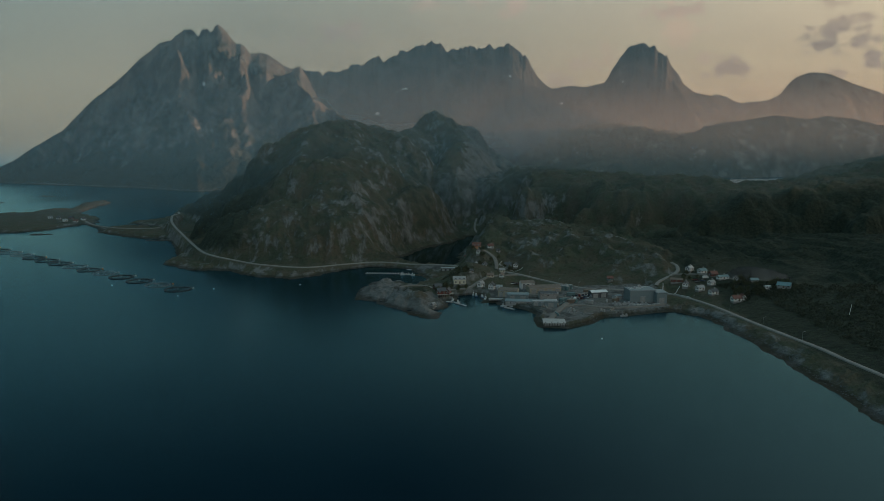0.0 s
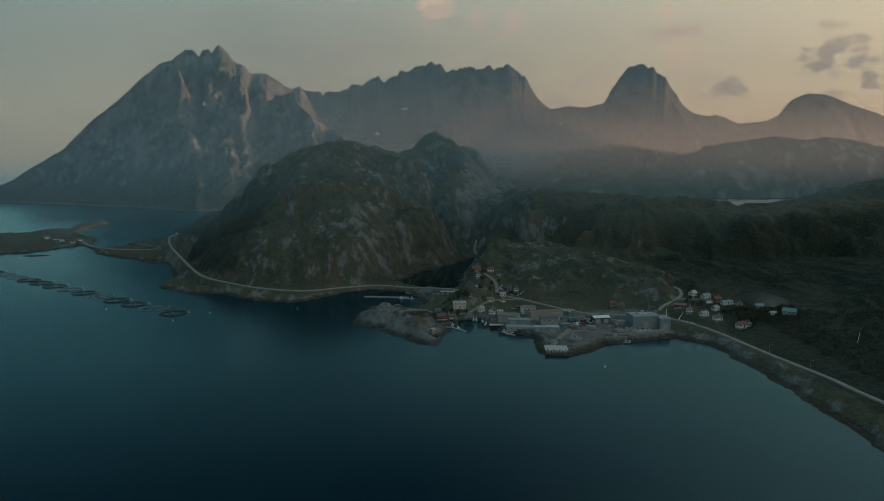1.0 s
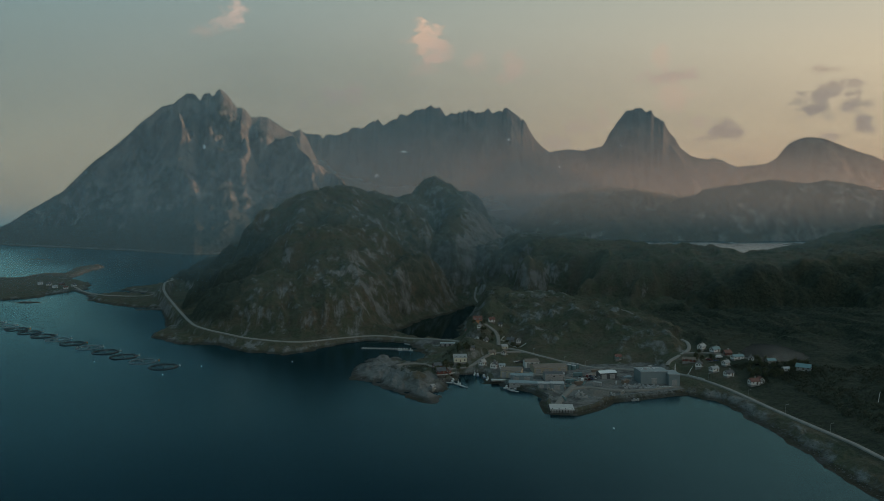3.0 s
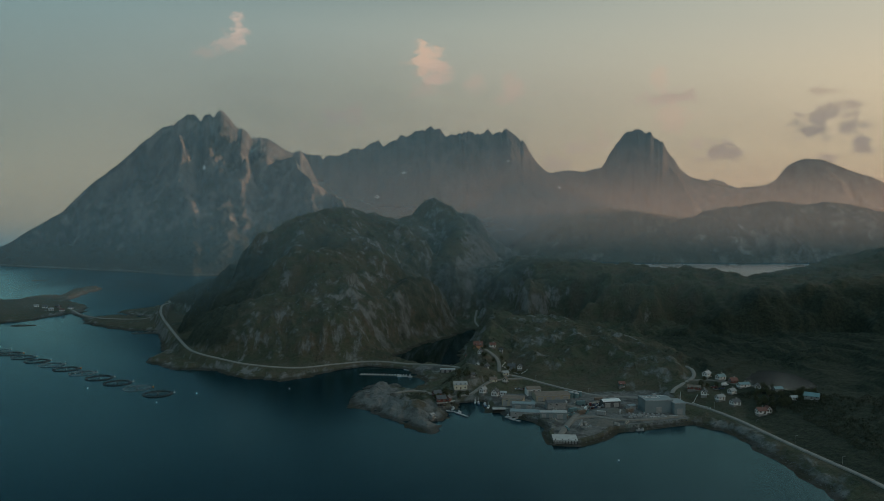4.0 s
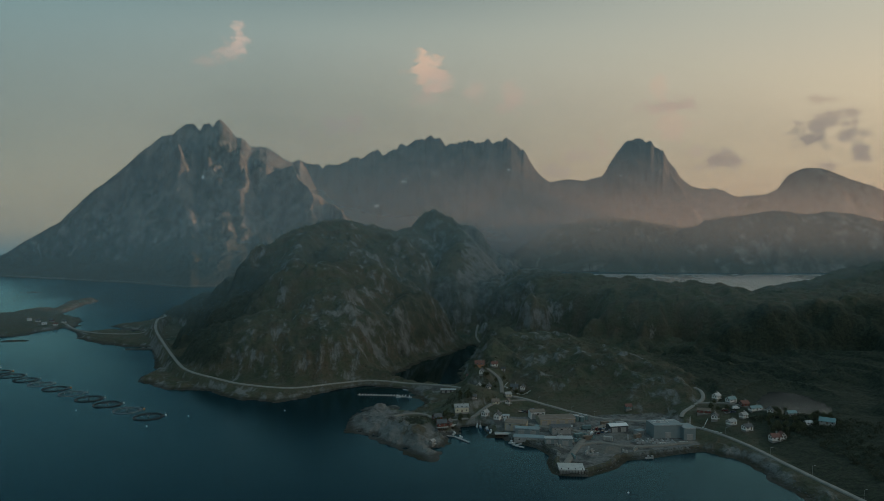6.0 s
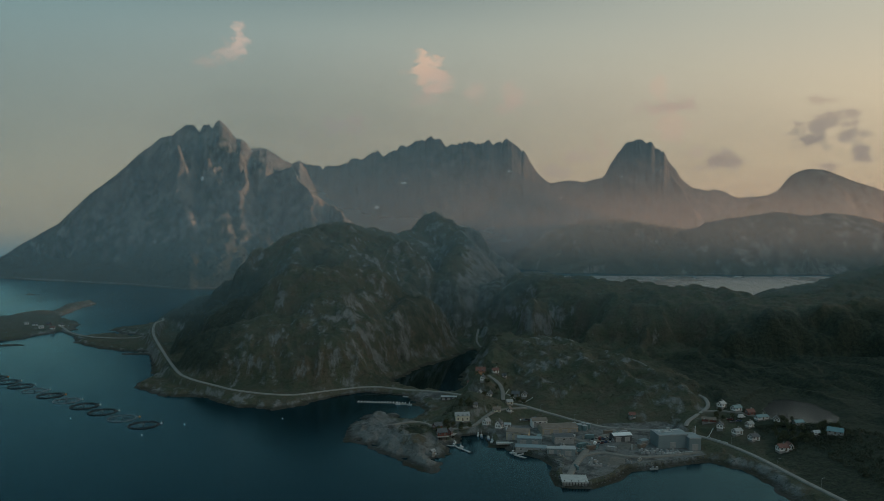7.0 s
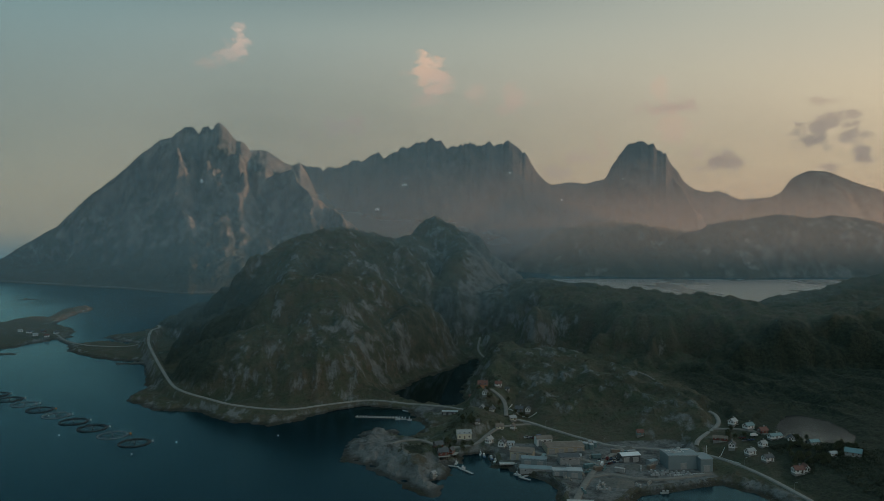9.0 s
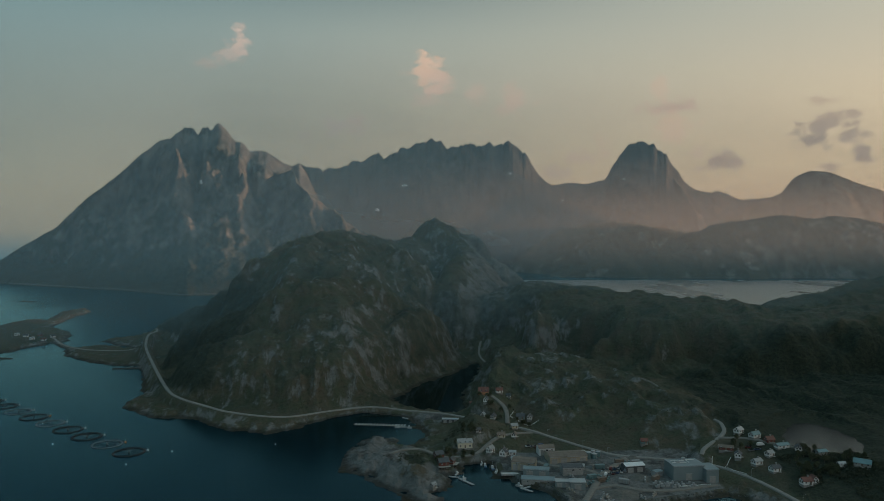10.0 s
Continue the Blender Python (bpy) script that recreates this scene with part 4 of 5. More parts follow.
def window_mesh(kind, width, height):
    key = (kind, width, height)
    if key not in WINDOW_MESHES:
        if kind == "frame":
            t = 0.12
            bm = boxes((0, -0.04, 0, width, 0.1, t), (0, -0.04, height - t, width, 0.1, t), (-width / 2 + t / 2, -0.04, t, t, 0.1, height - 2 * t),
                       (width / 2 - t / 2, -0.04, t, t, 0.1, height - 2 * t), (0, -0.04, t, t * 0.6, 0.08, height - 2 * t))
            mat = TRIM
        else:
            bm = boxes((0, 0.0, 0.1, width - 0.2, 0.05, height - 0.2))
            mat = GLASS
        mesh = bpy.data.meshes.new("window_" + kind)
        bm.to_mesh(mesh)
        bm.free()
        mesh.materials.append(mat)
        WINDOW_MESHES[key] = mesh
    return WINDOW_MESHES[key]


def add_window(parent, x, y, z, rz, width=1.1, height=1.3):
    frame_ob = share("window", window_mesh("frame", width, height), parent, x, y, z, rz)
    share("pane", window_mesh("pane", width, height), frame_ob)


def house(name, x, y, rz, long, wide, eaves, rise, wall, roof, label, category="house", chimney=True, windows=True, group="", storeys=1):
    """A gabled house, its ridge along its own x, on a stone footing that meets the slope."""
    z0, z1 = lowest(x, y, long, wide, rz), highest(x, y, long, wide, rz)
    floor_z = min(z1 + 0.3, z0 + 2.2)
    root = base_empty(name, x, y, floor_z, rz, label, category, group)
    part("footing", boxes((0, 0, z0 - floor_z - 0.6, long - 0.1, wide - 0.1, floor_z - z0 + 0.62)), STONE, root)
    w = wide / 2
    part("wall", prism(bmesh.new(), ((-w, 0), (w, 0), (w, eaves), (0, eaves + rise), (-w, eaves)), -long / 2, long / 2), wall, root)
    over, thick = 0.45, 0.18
    slope = rise / w
    for side in (-1, 1):
        o = w + over
        prof = ((0, eaves + rise + 0.02), (side * o, eaves - over * slope + 0.02), (side * o, eaves - over * slope + 0.02 + thick), (0, eaves + rise + 0.02 + thick * 1.2))
        part("roof", prism(bmesh.new(), prof, -long / 2 - 0.4, long / 2 + 0.4), roof, root)
    if chimney:
        part("chimney", boxes((long * 0.16, 0, eaves + rise - 0.5, 0.7, 0.7, 1.5), (long * 0.16, 0, eaves + rise + 1.0, 0.85, 0.85, 0.14)), STONE, root)
    if windows:
        count = max(2, int(long / 2.8))
        for level in range(storeys):
            for k in range(count):
                px = (k + 0.5) / count * long - long / 2
                if not (level == 0 and k == count // 2):
                    add_window(root, px, -w - 0.01, 0.9 + 2.6 * level, 0)
                add_window(root, px, w + 0.01, 0.9 + 2.6 * level, 180)
        for side, turn in ((-1, -90), (1, 90)):
            for py in (-wide * 0.22, wide * 0.22):
                add_window(root, side * (long / 2 + 0.01), py, 0.9, turn)
            add_window(root, side * (long / 2 + 0.01), 0, eaves - 0.1 + rise * 0.12, turn, 1.0, 1.1)
        k = count // 2
        px = (k + 0.5) / count * long - long / 2
        door = part("door", boxes((px, -w - 0.03, 0, 1.0, 0.1, 2.05)), BROWN_ROOF, root)
        part("step", boxes((px, -w - 0.6, -0.35, 1.6, 1.1, 0.3)), CONCRETE, root)
        part("handle", boxes((px + 0.35, -w - 0.1, 1.0, 0.12, 0.06, 0.05)), STEEL, door)
    return root


def shed(name, x, y, rz, long, wide, high, wall, roof, label, category="warehouse", pitch=0.9, gates=2, units=0, windows=0):
    """A flat or low-pitched work building with gates, a parapet and roof units."""
    z0 = lowest(x, y, long, wide, rz)
    root = base_empty(name, x, y, z0, rz, label, category)
    w = wide / 2
    part("wall", prism(bmesh.new(), ((-w, -0.8), (w, -0.8), (w, high), (0, high + pitch), (-w, high)), -long / 2, long / 2), wall, root)
    for side in (-1, 1):
        prof = ((0, high + pitch + 0.02), (side * (w + 0.3), high - 0.3 * pitch / w + 0.02), (side * (w + 0.3), high - 0.3 * pitch / w + 0.24), (0, high + pitch + 0.26))
        part("roof", prism(bmesh.new(), prof, -long / 2 - 0.3, long / 2 + 0.3), roof, root)
    for k in range(gates):
        px = (k + 0.5) / gates * long - long / 2
        gate = part("gate", boxes((px, -w - 0.05, 0.1, min(4.0, long / gates * 0.6), 0.12, min(4.0, high * 0.7))), GREY_BOARD, root)
        part("rail", boxes((px, -w - 0.14, min(4.0, high * 0.7) + 0.1, min(4.6, long / gates * 0.7), 0.1, 0.14)), STEEL, gate)
    for k in range(windows):
        add_window(root, (k + 0.5) / windows * long - long / 2, -w - 0.01, high - 2.0, 0, 1.6, 1.2)
    part("gutter", tube(bmesh.new(), ((-long / 2, -w - 0.4, high - 0.1), (long / 2, -w - 0.4, high - 0.1)), 0.1), STEEL, root)
    for k in range(units):
        px, py = ((k * 0.37 + 0.18) % 1 - 0.5) * long * 0.8, ((k * 0.61 + 0.3) % 1 - 0.5) * wide * 0.6
        unit = part("roof_unit", boxes((px, py, high + 0.2, 2.2, 1.5, 1.6 + 0.4 * (k % 2))), LIGHT_ROOF, root)
        part("fan_cowl", drum(bmesh.new(), px, py, high + 1.8, 0.5, 0.5, 10), STEEL, unit)
    return root


# ---------------------------------------------------------------- houses
def cottage(x, y, rz, long, wide, eaves, rise, wall, roof, label, **more):
    return house("house", x, y, rz, long * 0.70, wide * 0.68, eaves * 0.66, rise * 0.66, wall, roof, label, **more)


cottage(14, 612, 8, 14.5, 9.0, 5.8, 3.0, CREAM, GREY_BOARD, "large cream two-storey wooden house above the harbour", storeys=2)
cottage(33, 714, -4, 11.5, 9.0, 5.0, 4.6, ORANGE, RED_ROOF, "bright orange two-storey wooden house on the knoll", storeys=2)
cottage(24.5, 722, 4, 8.0, 5.5, 2.8, 1.8, BARN_RED, RED_ROOF, "low red outbuilding beside the orange house", chimney=False)
cottage(47, 728, 12, 8.0, 6.5, 3.4, 2.6, WHITE, RED_ROOF, "white wooden house with a rusty red roof")
cottage(55, 727, -20, 5.0, 4.0, 2.6, 1.8, WHITE, DARK_ROOF, "small white wooden annex behind the lane", chimney=False)
cottage(34, 697, 75, 6.5, 5.5, 3.6, 2.6, WHITE, DARK_ROOF, "narrow white wooden house with a dark roof on the knoll")
cottage(31, 688, 70, 6.0, 5.0, 3.2, 2.4, WHITE, GREY_BOARD, "small white wooden house with a grey roof on the knoll")
cottage(39, 682, 60, 6.5, 5.5, 3.4, 2.6, WHITE, DARK_ROOF, "white gabled house beside the gravel lane")
cottage(61, 684, -10, 9.0, 7.0, 3.6, 2.8, PALE_TEAL, DARK_ROOF, "pale teal house with a dark roof above the road")
cottage(68, 683, 75, 6.0, 6.0, 3.4, 2.6, WHITE, DARK_ROOF, "white gabled wing house above the road", chimney=False)
cottage(53, 656, 15, 7.0, 5.5, 3.0, 2.2, CREAM, GREY_BOARD, "low pale wooden house below the road", chimney=False)
cottage(41, 632, 10, 8.0, 6.0, 3.0, 2.4, CREAM, BROWN_ROOF, "brown-roofed house with pale gables by the lane")
cottage(51, 634, 70, 5.5, 5.0, 3.0, 2.4, WHITE, BROWN_ROOF, "small white gabled house with a brown roof", chimney=False)
cottage(24, 628, 20, 5.5, 4.5, 2.6, 1.8, GREY_BOARD, DARK_ROOF, "small grey wooden cabin behind the cream house", chimney=False)
cottage(40.5, 601, 68, 8.0, 6.5, 4.6, 3.4, WHITE, DARK_ROOF, "tall white gabled house on the harbour front", storeys=2)
cottage(31.5, 604, 55, 7.5, 5.5, 4.0, 2.6, WHITE, GREY_BOARD, "white boathouse with a grey roof at the harbour")
cottage(47, 605, -5, 6.5, 4.5, 2.8, 1.4, WHITE, LIGHT_ROOF, "low white outbuilding with a pale roof", chimney=False)
cottage(48, 594, -12, 8.0, 4.5, 2.6, 1.2, WHITE, LIGHT_ROOF, "low white harbour shed with a pale roof", chimney=False)
cottage(141, 617, 5, 6.5, 5.0, 3.0, 2.2, BLUE_GREEN, RED_ROOF, "small blue-green cabin with a red roof above the road", chimney=False)
cottage(188, 588, -18, 13.0, 5.5, 2.8, 1.6, BARN_RED, BROWN_ROOF, "long dark red boarded house at the road fork", chimney=False)
cottage(206, 612, 40, 8.0, 6.5, 3.4, 2.4, WHITE, LIGHT_ROOF, "white house with a pale roof near the lake")
cottage(213, 602, 28, 10.0, 6.5, 3.2, 2.4, WHITE, BLUE_GREEN, "white house with a broad blue-green roof")
cottage(219, 593, 15, 8.0, 6.5, 3.2, 2.6, BARN_RED, RED_ROOF, "dark red house with a rusty roof among the white ones")
cottage(222, 581, 18, 13.0, 6.0, 2.8, 1.8, WHITE, BLUE_GREEN, "long low white house with a blue-green roof")
cottage(230, 575, 70, 7.0, 5.5, 3.0, 2.4, WHITE, DARK_ROOF, "white gabled house with a dark roof by the lake", chimney=False)
cottage(240, 565, 10, 9.0, 5.5, 2.8, 1.8, GREY_BOARD, BLUE_GREEN, "grey boarded house with a blue-green roof by the lake", chimney=False)
cottage(191, 575, 65, 8.0, 6.0, 3.4, 2.6, WHITE, DARK_ROOF, "white gabled house with a dark roof beside the fork")
cottage(198, 563, 25, 8.5, 6.0, 3.2, 2.0, WHITE, GREY_BOARD, "white wooden house with a grey roof beside the road")
cottage(210, 572, 30, 7.0, 5.5, 3.0, 2.0, WHITE, GREY_BOARD, "small white wooden house behind the roadside row")
cottage(204, 551, 20, 8.5, 6.5, 3.4, 2.4, WHITE, DARK_ROOF, "white wooden house with a dark roof near the shore road")
cottage(213, 530, 10, 9.0, 6.5, 3.6, 2.6, WHITE, RED_ROOF, "white wooden house with a rusty roof beside the shore road", storeys=1)
cottage(218, 531, 95, 6.0, 5.5, 3.2, 3.0, WHITE, RED_ROOF, "white steep gabled wing beside the roadside house", chimney=False)
cottage(242, 545, 8, 6.5, 4.0, 2.6, 1.4, WHITE, LIGHT_ROOF, "small white outbuilding among dark scrub", chimney=False)
cottage(252, 540, -35, 13.0, 8.0, 3.2, 2.8, GREY_BOARD, BLUE_GREEN, "grey barn with a large blue-green roof among dark scrub", chimney=False, category="barn")

# boathouses on piles by the rocky point
def boathouse(x, y, rz, long, wide, eaves, rise, label):
    root = house("boathouse", x, y, rz, long, wide, eaves, rise, BARN_RED, DARK_ROOF, label, "boathouse", chimney=False)
    for k in range(4):
        for side in (-1, 1):
            part("pile", tube(bmesh.new(), ((-long / 2 + (k + 0.5) * long / 4, side * wide * 0.45 - 1.2, -4.5), (-long / 2 + (k + 0.5) * long / 4, side * wide * 0.45 - 1.2, 0)), 0.16), TAR, root)
    part("deck", boxes((0, -wide / 2 - 1.3, -0.25, long + 1.5, 2.6, 0.22)), TIMBER, root)
    return root


boathouse(-4, 590, 25, 5.5, 4.2, 2.5, 1.9, "dark red wooden boathouse above the harbour rocks")
boathouse(-1, 577, 15, 6.5, 4.6, 2.6, 2.0, "dark red wooden boathouse with white trim at the water")
boathouse(4.5, 584, 70, 5.0, 3.6, 2.4, 1.8, "small dark red boathouse beside the floating dock")
cottage(-5, 600, 35, 6.0, 5.0, 2.8, 2.2, BARN_RED, RED_ROOF, "small dark red cabin on the rocky point", chimney=False)
cottage(-7, 541, 50, 4.5, 3.5, 2.4, 1.6, GREY_BOARD, GREY_BOARD, "small grey weathered hut on the rocky point", chimney=False)

# cabins on the far island
for ix, iy, ir, wall_m, roof_m, text in ((-615, 1178, 10, WHITE, DARK_ROOF, "white farmhouse with a dark roof on the low island"), (-596, 1160, 40, WHITE, LIGHT_ROOF, "white cottage with a pale roof on the low island"),
                                        (-578, 1158, 15, WHITE, RED_ROOF, "white cottage with a red roof on the low island"), (-606, 1200, -20, BARN_RED, DARK_ROOF, "red cottage with a dark roof on the low island"),
                                        (-635, 1190, 30, WHITE, GREY_BOARD, "white cottage with a grey roof on the low island"), (-584, 1195, 60, WHITE, DARK_ROOF, "white gabled cottage near the island causeway")):
    cottage(ix, iy, ir, 9.5, 6.5, 3.2, 2.6, wall_m, roof_m, text)

# ---------------------------------------------------------------- harbour works
shed("warehouse", 5, 694, -3, 13.0, 4.2, 3.0, DARK_ROOF, LIGHT_ROOF, "long low dark boathouse with a pale roof edge by the causeway", pitch=0.5, gates=3)
shed("warehouse", 52, 577, -14, 15.0, 12.0, 5.5, TAN, BROWN_ROOF, "pale flat-roofed fish warehouse on the harbour quay", pitch=0.6, gates=3, windows=2)
shed("warehouse", 70, 607, 8, 11.0, 8.0, 5.0, WHITE, BROWN_ROOF, "white-fronted warehouse with a brown roof", pitch=1.4, gates=2, windows=3)
shed("warehouse", 82, 594, 8, 26.0, 13.0, 4.6, TAN, BROWN_ROOF, "large low warehouse with a wide brown roof", pitch=1.2, gates=4)
shed("warehouse", 58, 553, -10, 20.0, 7.0, 4.0, GREY_BOARD, PALE_TEAL, "long white fish hall with a pale teal roof on the quay", pitch=1.0, gates=5, windows=3)
shed("warehouse", 58, 562, -10, 16.0, 6.0, 4.8, PALE_TEAL, PALE_TEAL, "tall pale teal hall behind the fish quay", pitch=0.8, gates=2, windows=2)
shed("warehouse", 81, 566, 4, 13.0, 9.0, 5.0, GREY_BOARD, DARK_ROOF, "dark grey hall in the middle of the yard", pitch=1.0, gates=2, windows=3)
shed("warehouse", 72, 542, -4, 10.0, 5.0, 3.6, PALE_TEAL, LIGHT_ROOF, "low pale teal shed near the quay", pitch=0.5, gates=2)
shed("warehouse", 80, 540, -4, 9.0, 6.5, 4.8, PALE_TEAL, LIGHT_ROOF, "square pale teal cold store near the quay", pitch=0.4, gates=1)
shed("warehouse", 121, 569, 12, 13.0, 7.0, 4.4, DARK_ROOF, WHITE, "dark shed with a bright pale roof in the yard", pitch=1.0, gates=2)
plant = shed("factory", 151, 560, 6, 20.0, 14.0, 9.0, PALE_TEAL, PALE_TEAL, "large pale teal processing plant with a flat roof", "factory", 0.25, 1, 2, 0)
for row in ((-4, 2, 9, 0.25), (-4, -2, 9, 0.25), (-6, 0, 0.25, 5), (2, 0, 0.25, 5), (5, 3, 5, 0.25)):
    part("roof_pipe", boxes((row[0], row[1], 9.6, row[2], row[3], 0.35)), WHITE, plant, "white pipe across the flat roof")
shed("factory", 164.5, 556, 6, 8.0, 13.0, 8.2, PALE_TEAL, PALE_TEAL, "pale teal wing beside the processing plant", "factory", 0.2, 1, 0, 0)
shed("shed", 134, 561, 30, 6.0, 4.0, 3.0, LIGHT_ROOF, PALE_TEAL, "small pale pump shed beside the plant", "shed", 0.4, 1)


def tank(x, y, radius, height, material, label):
    root = base_empty("storage_tank", x, y, height_at(x, y), 0, label, "tank", "tanks in the harbour yard")
    part("shell", drum(bmesh.new(), 0, 0, -0.3, radius, height + 0.3, 20), material, root, smooth=False)
    part("lid", drum(bmesh.new(), 0, 0, height, radius * 1.03, 0.2, 20, radius * 0.25), LIGHT_ROOF, root)
    part("ladder", boxes((radius + 0.12, 0.25, 0, 0.08, 0.08, height), (radius + 0.12, -0.25, 0, 0.08, 0.08, height)), STEEL, root)
    return root


for k in range(9):
    tank(91 + 3.4 * (k % 5), 598 - 4.2 * (k // 5) + 0.4 * (k % 2), 1.4 + 0.25 * (k % 3), 3.2 + 0.7 * (k % 2), BLUE_GREEN if k % 3 else LIGHT_ROOF, "blue-green storage tank standing in the harbour yard" if k % 3 else "pale storage tank standing in the harbour yard")

def crate_stack(x, y, rz, label, material, across, up):
    root = base_empty("crate_stack", x, y, height_at(x, y), rz, label, "crates", "stacked crates in the yard")
    for i in range(across):
        for j in range(1 + (i * 7 + int(x)) % up):
            part("crate", boxes((i * 1.35, 0.1 * (j % 2), j * 0.95, 1.2, 1.1, 0.9, 0.96)), material, root)
    return root


rng = random.Random(4)
for k in range(26):
    bx, by = rng.uniform(76, 132), rng.uniform(508, 588)
    if 95 < bx < 112 and 520 < by < 545:
        by += 30
    crate_stack(bx, by, rng.uniform(0, 180), ("stack of grey fish crates on the gravel yard", "stack of blue-green fish tubs on the gravel yard", "stack of weathered wooden pallets on the gravel yard")[k % 3],
                (GREY_BOARD, BLUE_GREEN, TIMBER)[k % 3], rng.randint(3, 6), 2)
for k in range(16):
    crate_stack(128 + 3.4 * (k % 8), 541 + 3.6 * (k // 8) + 0.8 * (k % 3), 8 + 4 * (k % 2), "row of pale pallets beside the processing plant", LIGHT_ROOF, 2, 2)


def container(x, y, rz, material, label):
    root = base_empty("shipping_container", x, y, height_at(x, y), rz, label, "container", "containers in the yard")
    part("body", boxes((0, 0, 0.15, 6.1, 2.44, 2.6)), material, root)
    for k in range(12):
        part("rib", boxes((-2.8 + k * 0.5, -1.25, 0.3, 0.16, 0.06, 2.3)), material, root)
    part("door", boxes((3.07, 0, 0.25, 0.06, 2.2, 2.3)), STEEL, root)
    return root


for k, (cx, cy, cr) in enumerate(((92, 556, 20), (97, 551, 24), (110, 548, -30), (101, 575, 5), (116, 585, 10), (126, 582, 12), (66, 575, 70), (131, 553, 40), (90, 575, 80))):
    container(cx, cy, cr, (BLUE_GREEN, BROWN_ROOF, GREY_BOARD)[k % 3], ("blue-green shipping container on the yard", "rusty brown shipping container on the yard", "grey shipping container on the yard")[k % 3])

def gravel_heap(x, y, radius, height, label, seed):
    xs, ys = np.meshgrid(np.linspace(-1, 1, 15), np.linspace(-1, 1, 15))
    r = np.hypot(xs, ys) + 0.18 * fbm(xs * 3 + seed, ys * 3, 1.3, 3, seed)
    zs = np.where(r < 1, 1 - r, -0.1) * height
    bm = bmesh.new()
    grid = [[bm.verts.new((xs[i, j] * radius, ys[i, j] * radius, zs[i, j])) for j in range(15)] for i in range(15)]
    for i in range(14):
        for j in range(14):
            bm.faces.new((grid[i][j], grid[i][j + 1], grid[i + 1][j + 1], grid[i + 1][j]))
    ob = part("mound", bm, HEAP)
    ob.matrix_basis = pose(x, y, height_at(x, y) - 0.05)
    return tagged(ob, label, "mound", "mounds in the yard")


HEAP = plain_material("dark_gravel", (0.13, 0.12, 0.105), 0.95, 0, 2.0, 0.3)
gravel_heap(104, 527, 10, 2.2, "wide low mound of dark gravel in the yard", 1)
gravel_heap(123, 556, 7, 2.0, "heap of dark gravel beside the pale-roofed shed", 2)
gravel_heap(94, 553, 4, 1.6, "small heap of dark gravel in the yard", 3)
gravel_heap(128, 595, 6, 1.8, "heap of dark gravel below the road", 4)

# main quay, breast walls and fenders
quay = base_empty("quay", 75.5, 492, 0, -4, "pale concrete quay at the tip of the yard", "quay")
part("deck", boxes((0, 0, 1.9, 15, 13, 1.0)), CONCRETE, quay)
part("wall", boxes((0, 0, -4, 14.4, 12.4, 5.95)), STONE, quay)
for k in range(9):
    part("fender", tube(bmesh.new(), ((-7 + k * 1.75, -6.65, -2), (-7 + k * 1.75, -6.65, 2.6)), 0.2), TAR, quay)
for k in range(4):
    part("bollard", drum(bmesh.new(), -6 + 4 * k, -5.6, 2.9, 0.25, 0.6, 10), TAR, quay)
edge_quay = base_empty("quay", 41.5, 566.5, 0, 4, "white-edged concrete quay along the fish warehouse", "quay")
part("deck", boxes((0, 0, 1.7, 11, 4, 0.9)), CONCRETE, edge_quay)
part("kerb", boxes((0, -1.9, 2.6, 11, 0.3, 0.3)), WHITE, edge_quay)
for k in range(6):
    part("pile", tube(bmesh.new(), ((-5 + 2 * k, -1.8, -4), (-5 + 2 * k, -1.8, 1.8)), 0.2), TAR, edge_quay)


# ---------------------------------------------------------------- docks and boats
def floating_dock(x, y, rz, length, width, label, fingers=0, reach=4.0):
    root = base_empty("floating_dock", x, y, 0, rz, label, "dock")
    for k in range(max(1, int(length / 6))):
        n = max(1, int(length / 6))
        part("deck", boxes((-length / 2 + (k + 0.5) * length / n, 0, 0.25, length / n - 0.15, width, 0.3)), LIGHT_ROOF if fingers == 0 else TIMBER, root)
        part("float", boxes((-length / 2 + (k + 0.5) * length / n, 0, -0.4, length / n * 0.7, width * 0.8, 0.66)), CONCRETE, root)
    for k in range(fingers):
        px = -length / 2 + (k + 0.5) * length / fingers
        arm = part("finger", boxes((px, reach / 2 + width / 2, 0.25, 0.42, reach, 0.2)), WHITE, root)
        part("pontoon", boxes((px, reach + width / 2 - 0.3, -0.3, 0.5, 0.5, 0.5)), LIGHT_ROOF, arm)
        part("post", tube(bmesh.new(), ((px, width / 2, 0.3), (px, width / 2, 1.6)), 0.09), WHITE, root)
    return root


floating_dock(-52.5, 694.5, -6.5, 43, 1.8, "long floating boat pier with mooring fingers", 17, 4.0)
floating_dock(13.5, 557, -55, 15, 1.8, "white floating dock below the red boathouses")
floating_dock(6, 566, -20, 7, 1.6, "short white floating dock at the boathouses")
floating_dock(49.7, 542, -43, 9, 1.6, "pale floating dock beside the fish quay")
floating_dock(50.5, 546.5, 35, 5, 1.4, "short pale gangway dock beside the fish quay")
floating_dock(-33, 689, -4, 10, 1.4, "short floating dock in the sheltered inner bay")
floating_dock(-33, 718, -35, 6, 1.4, "narrow landing stage below the causeway")


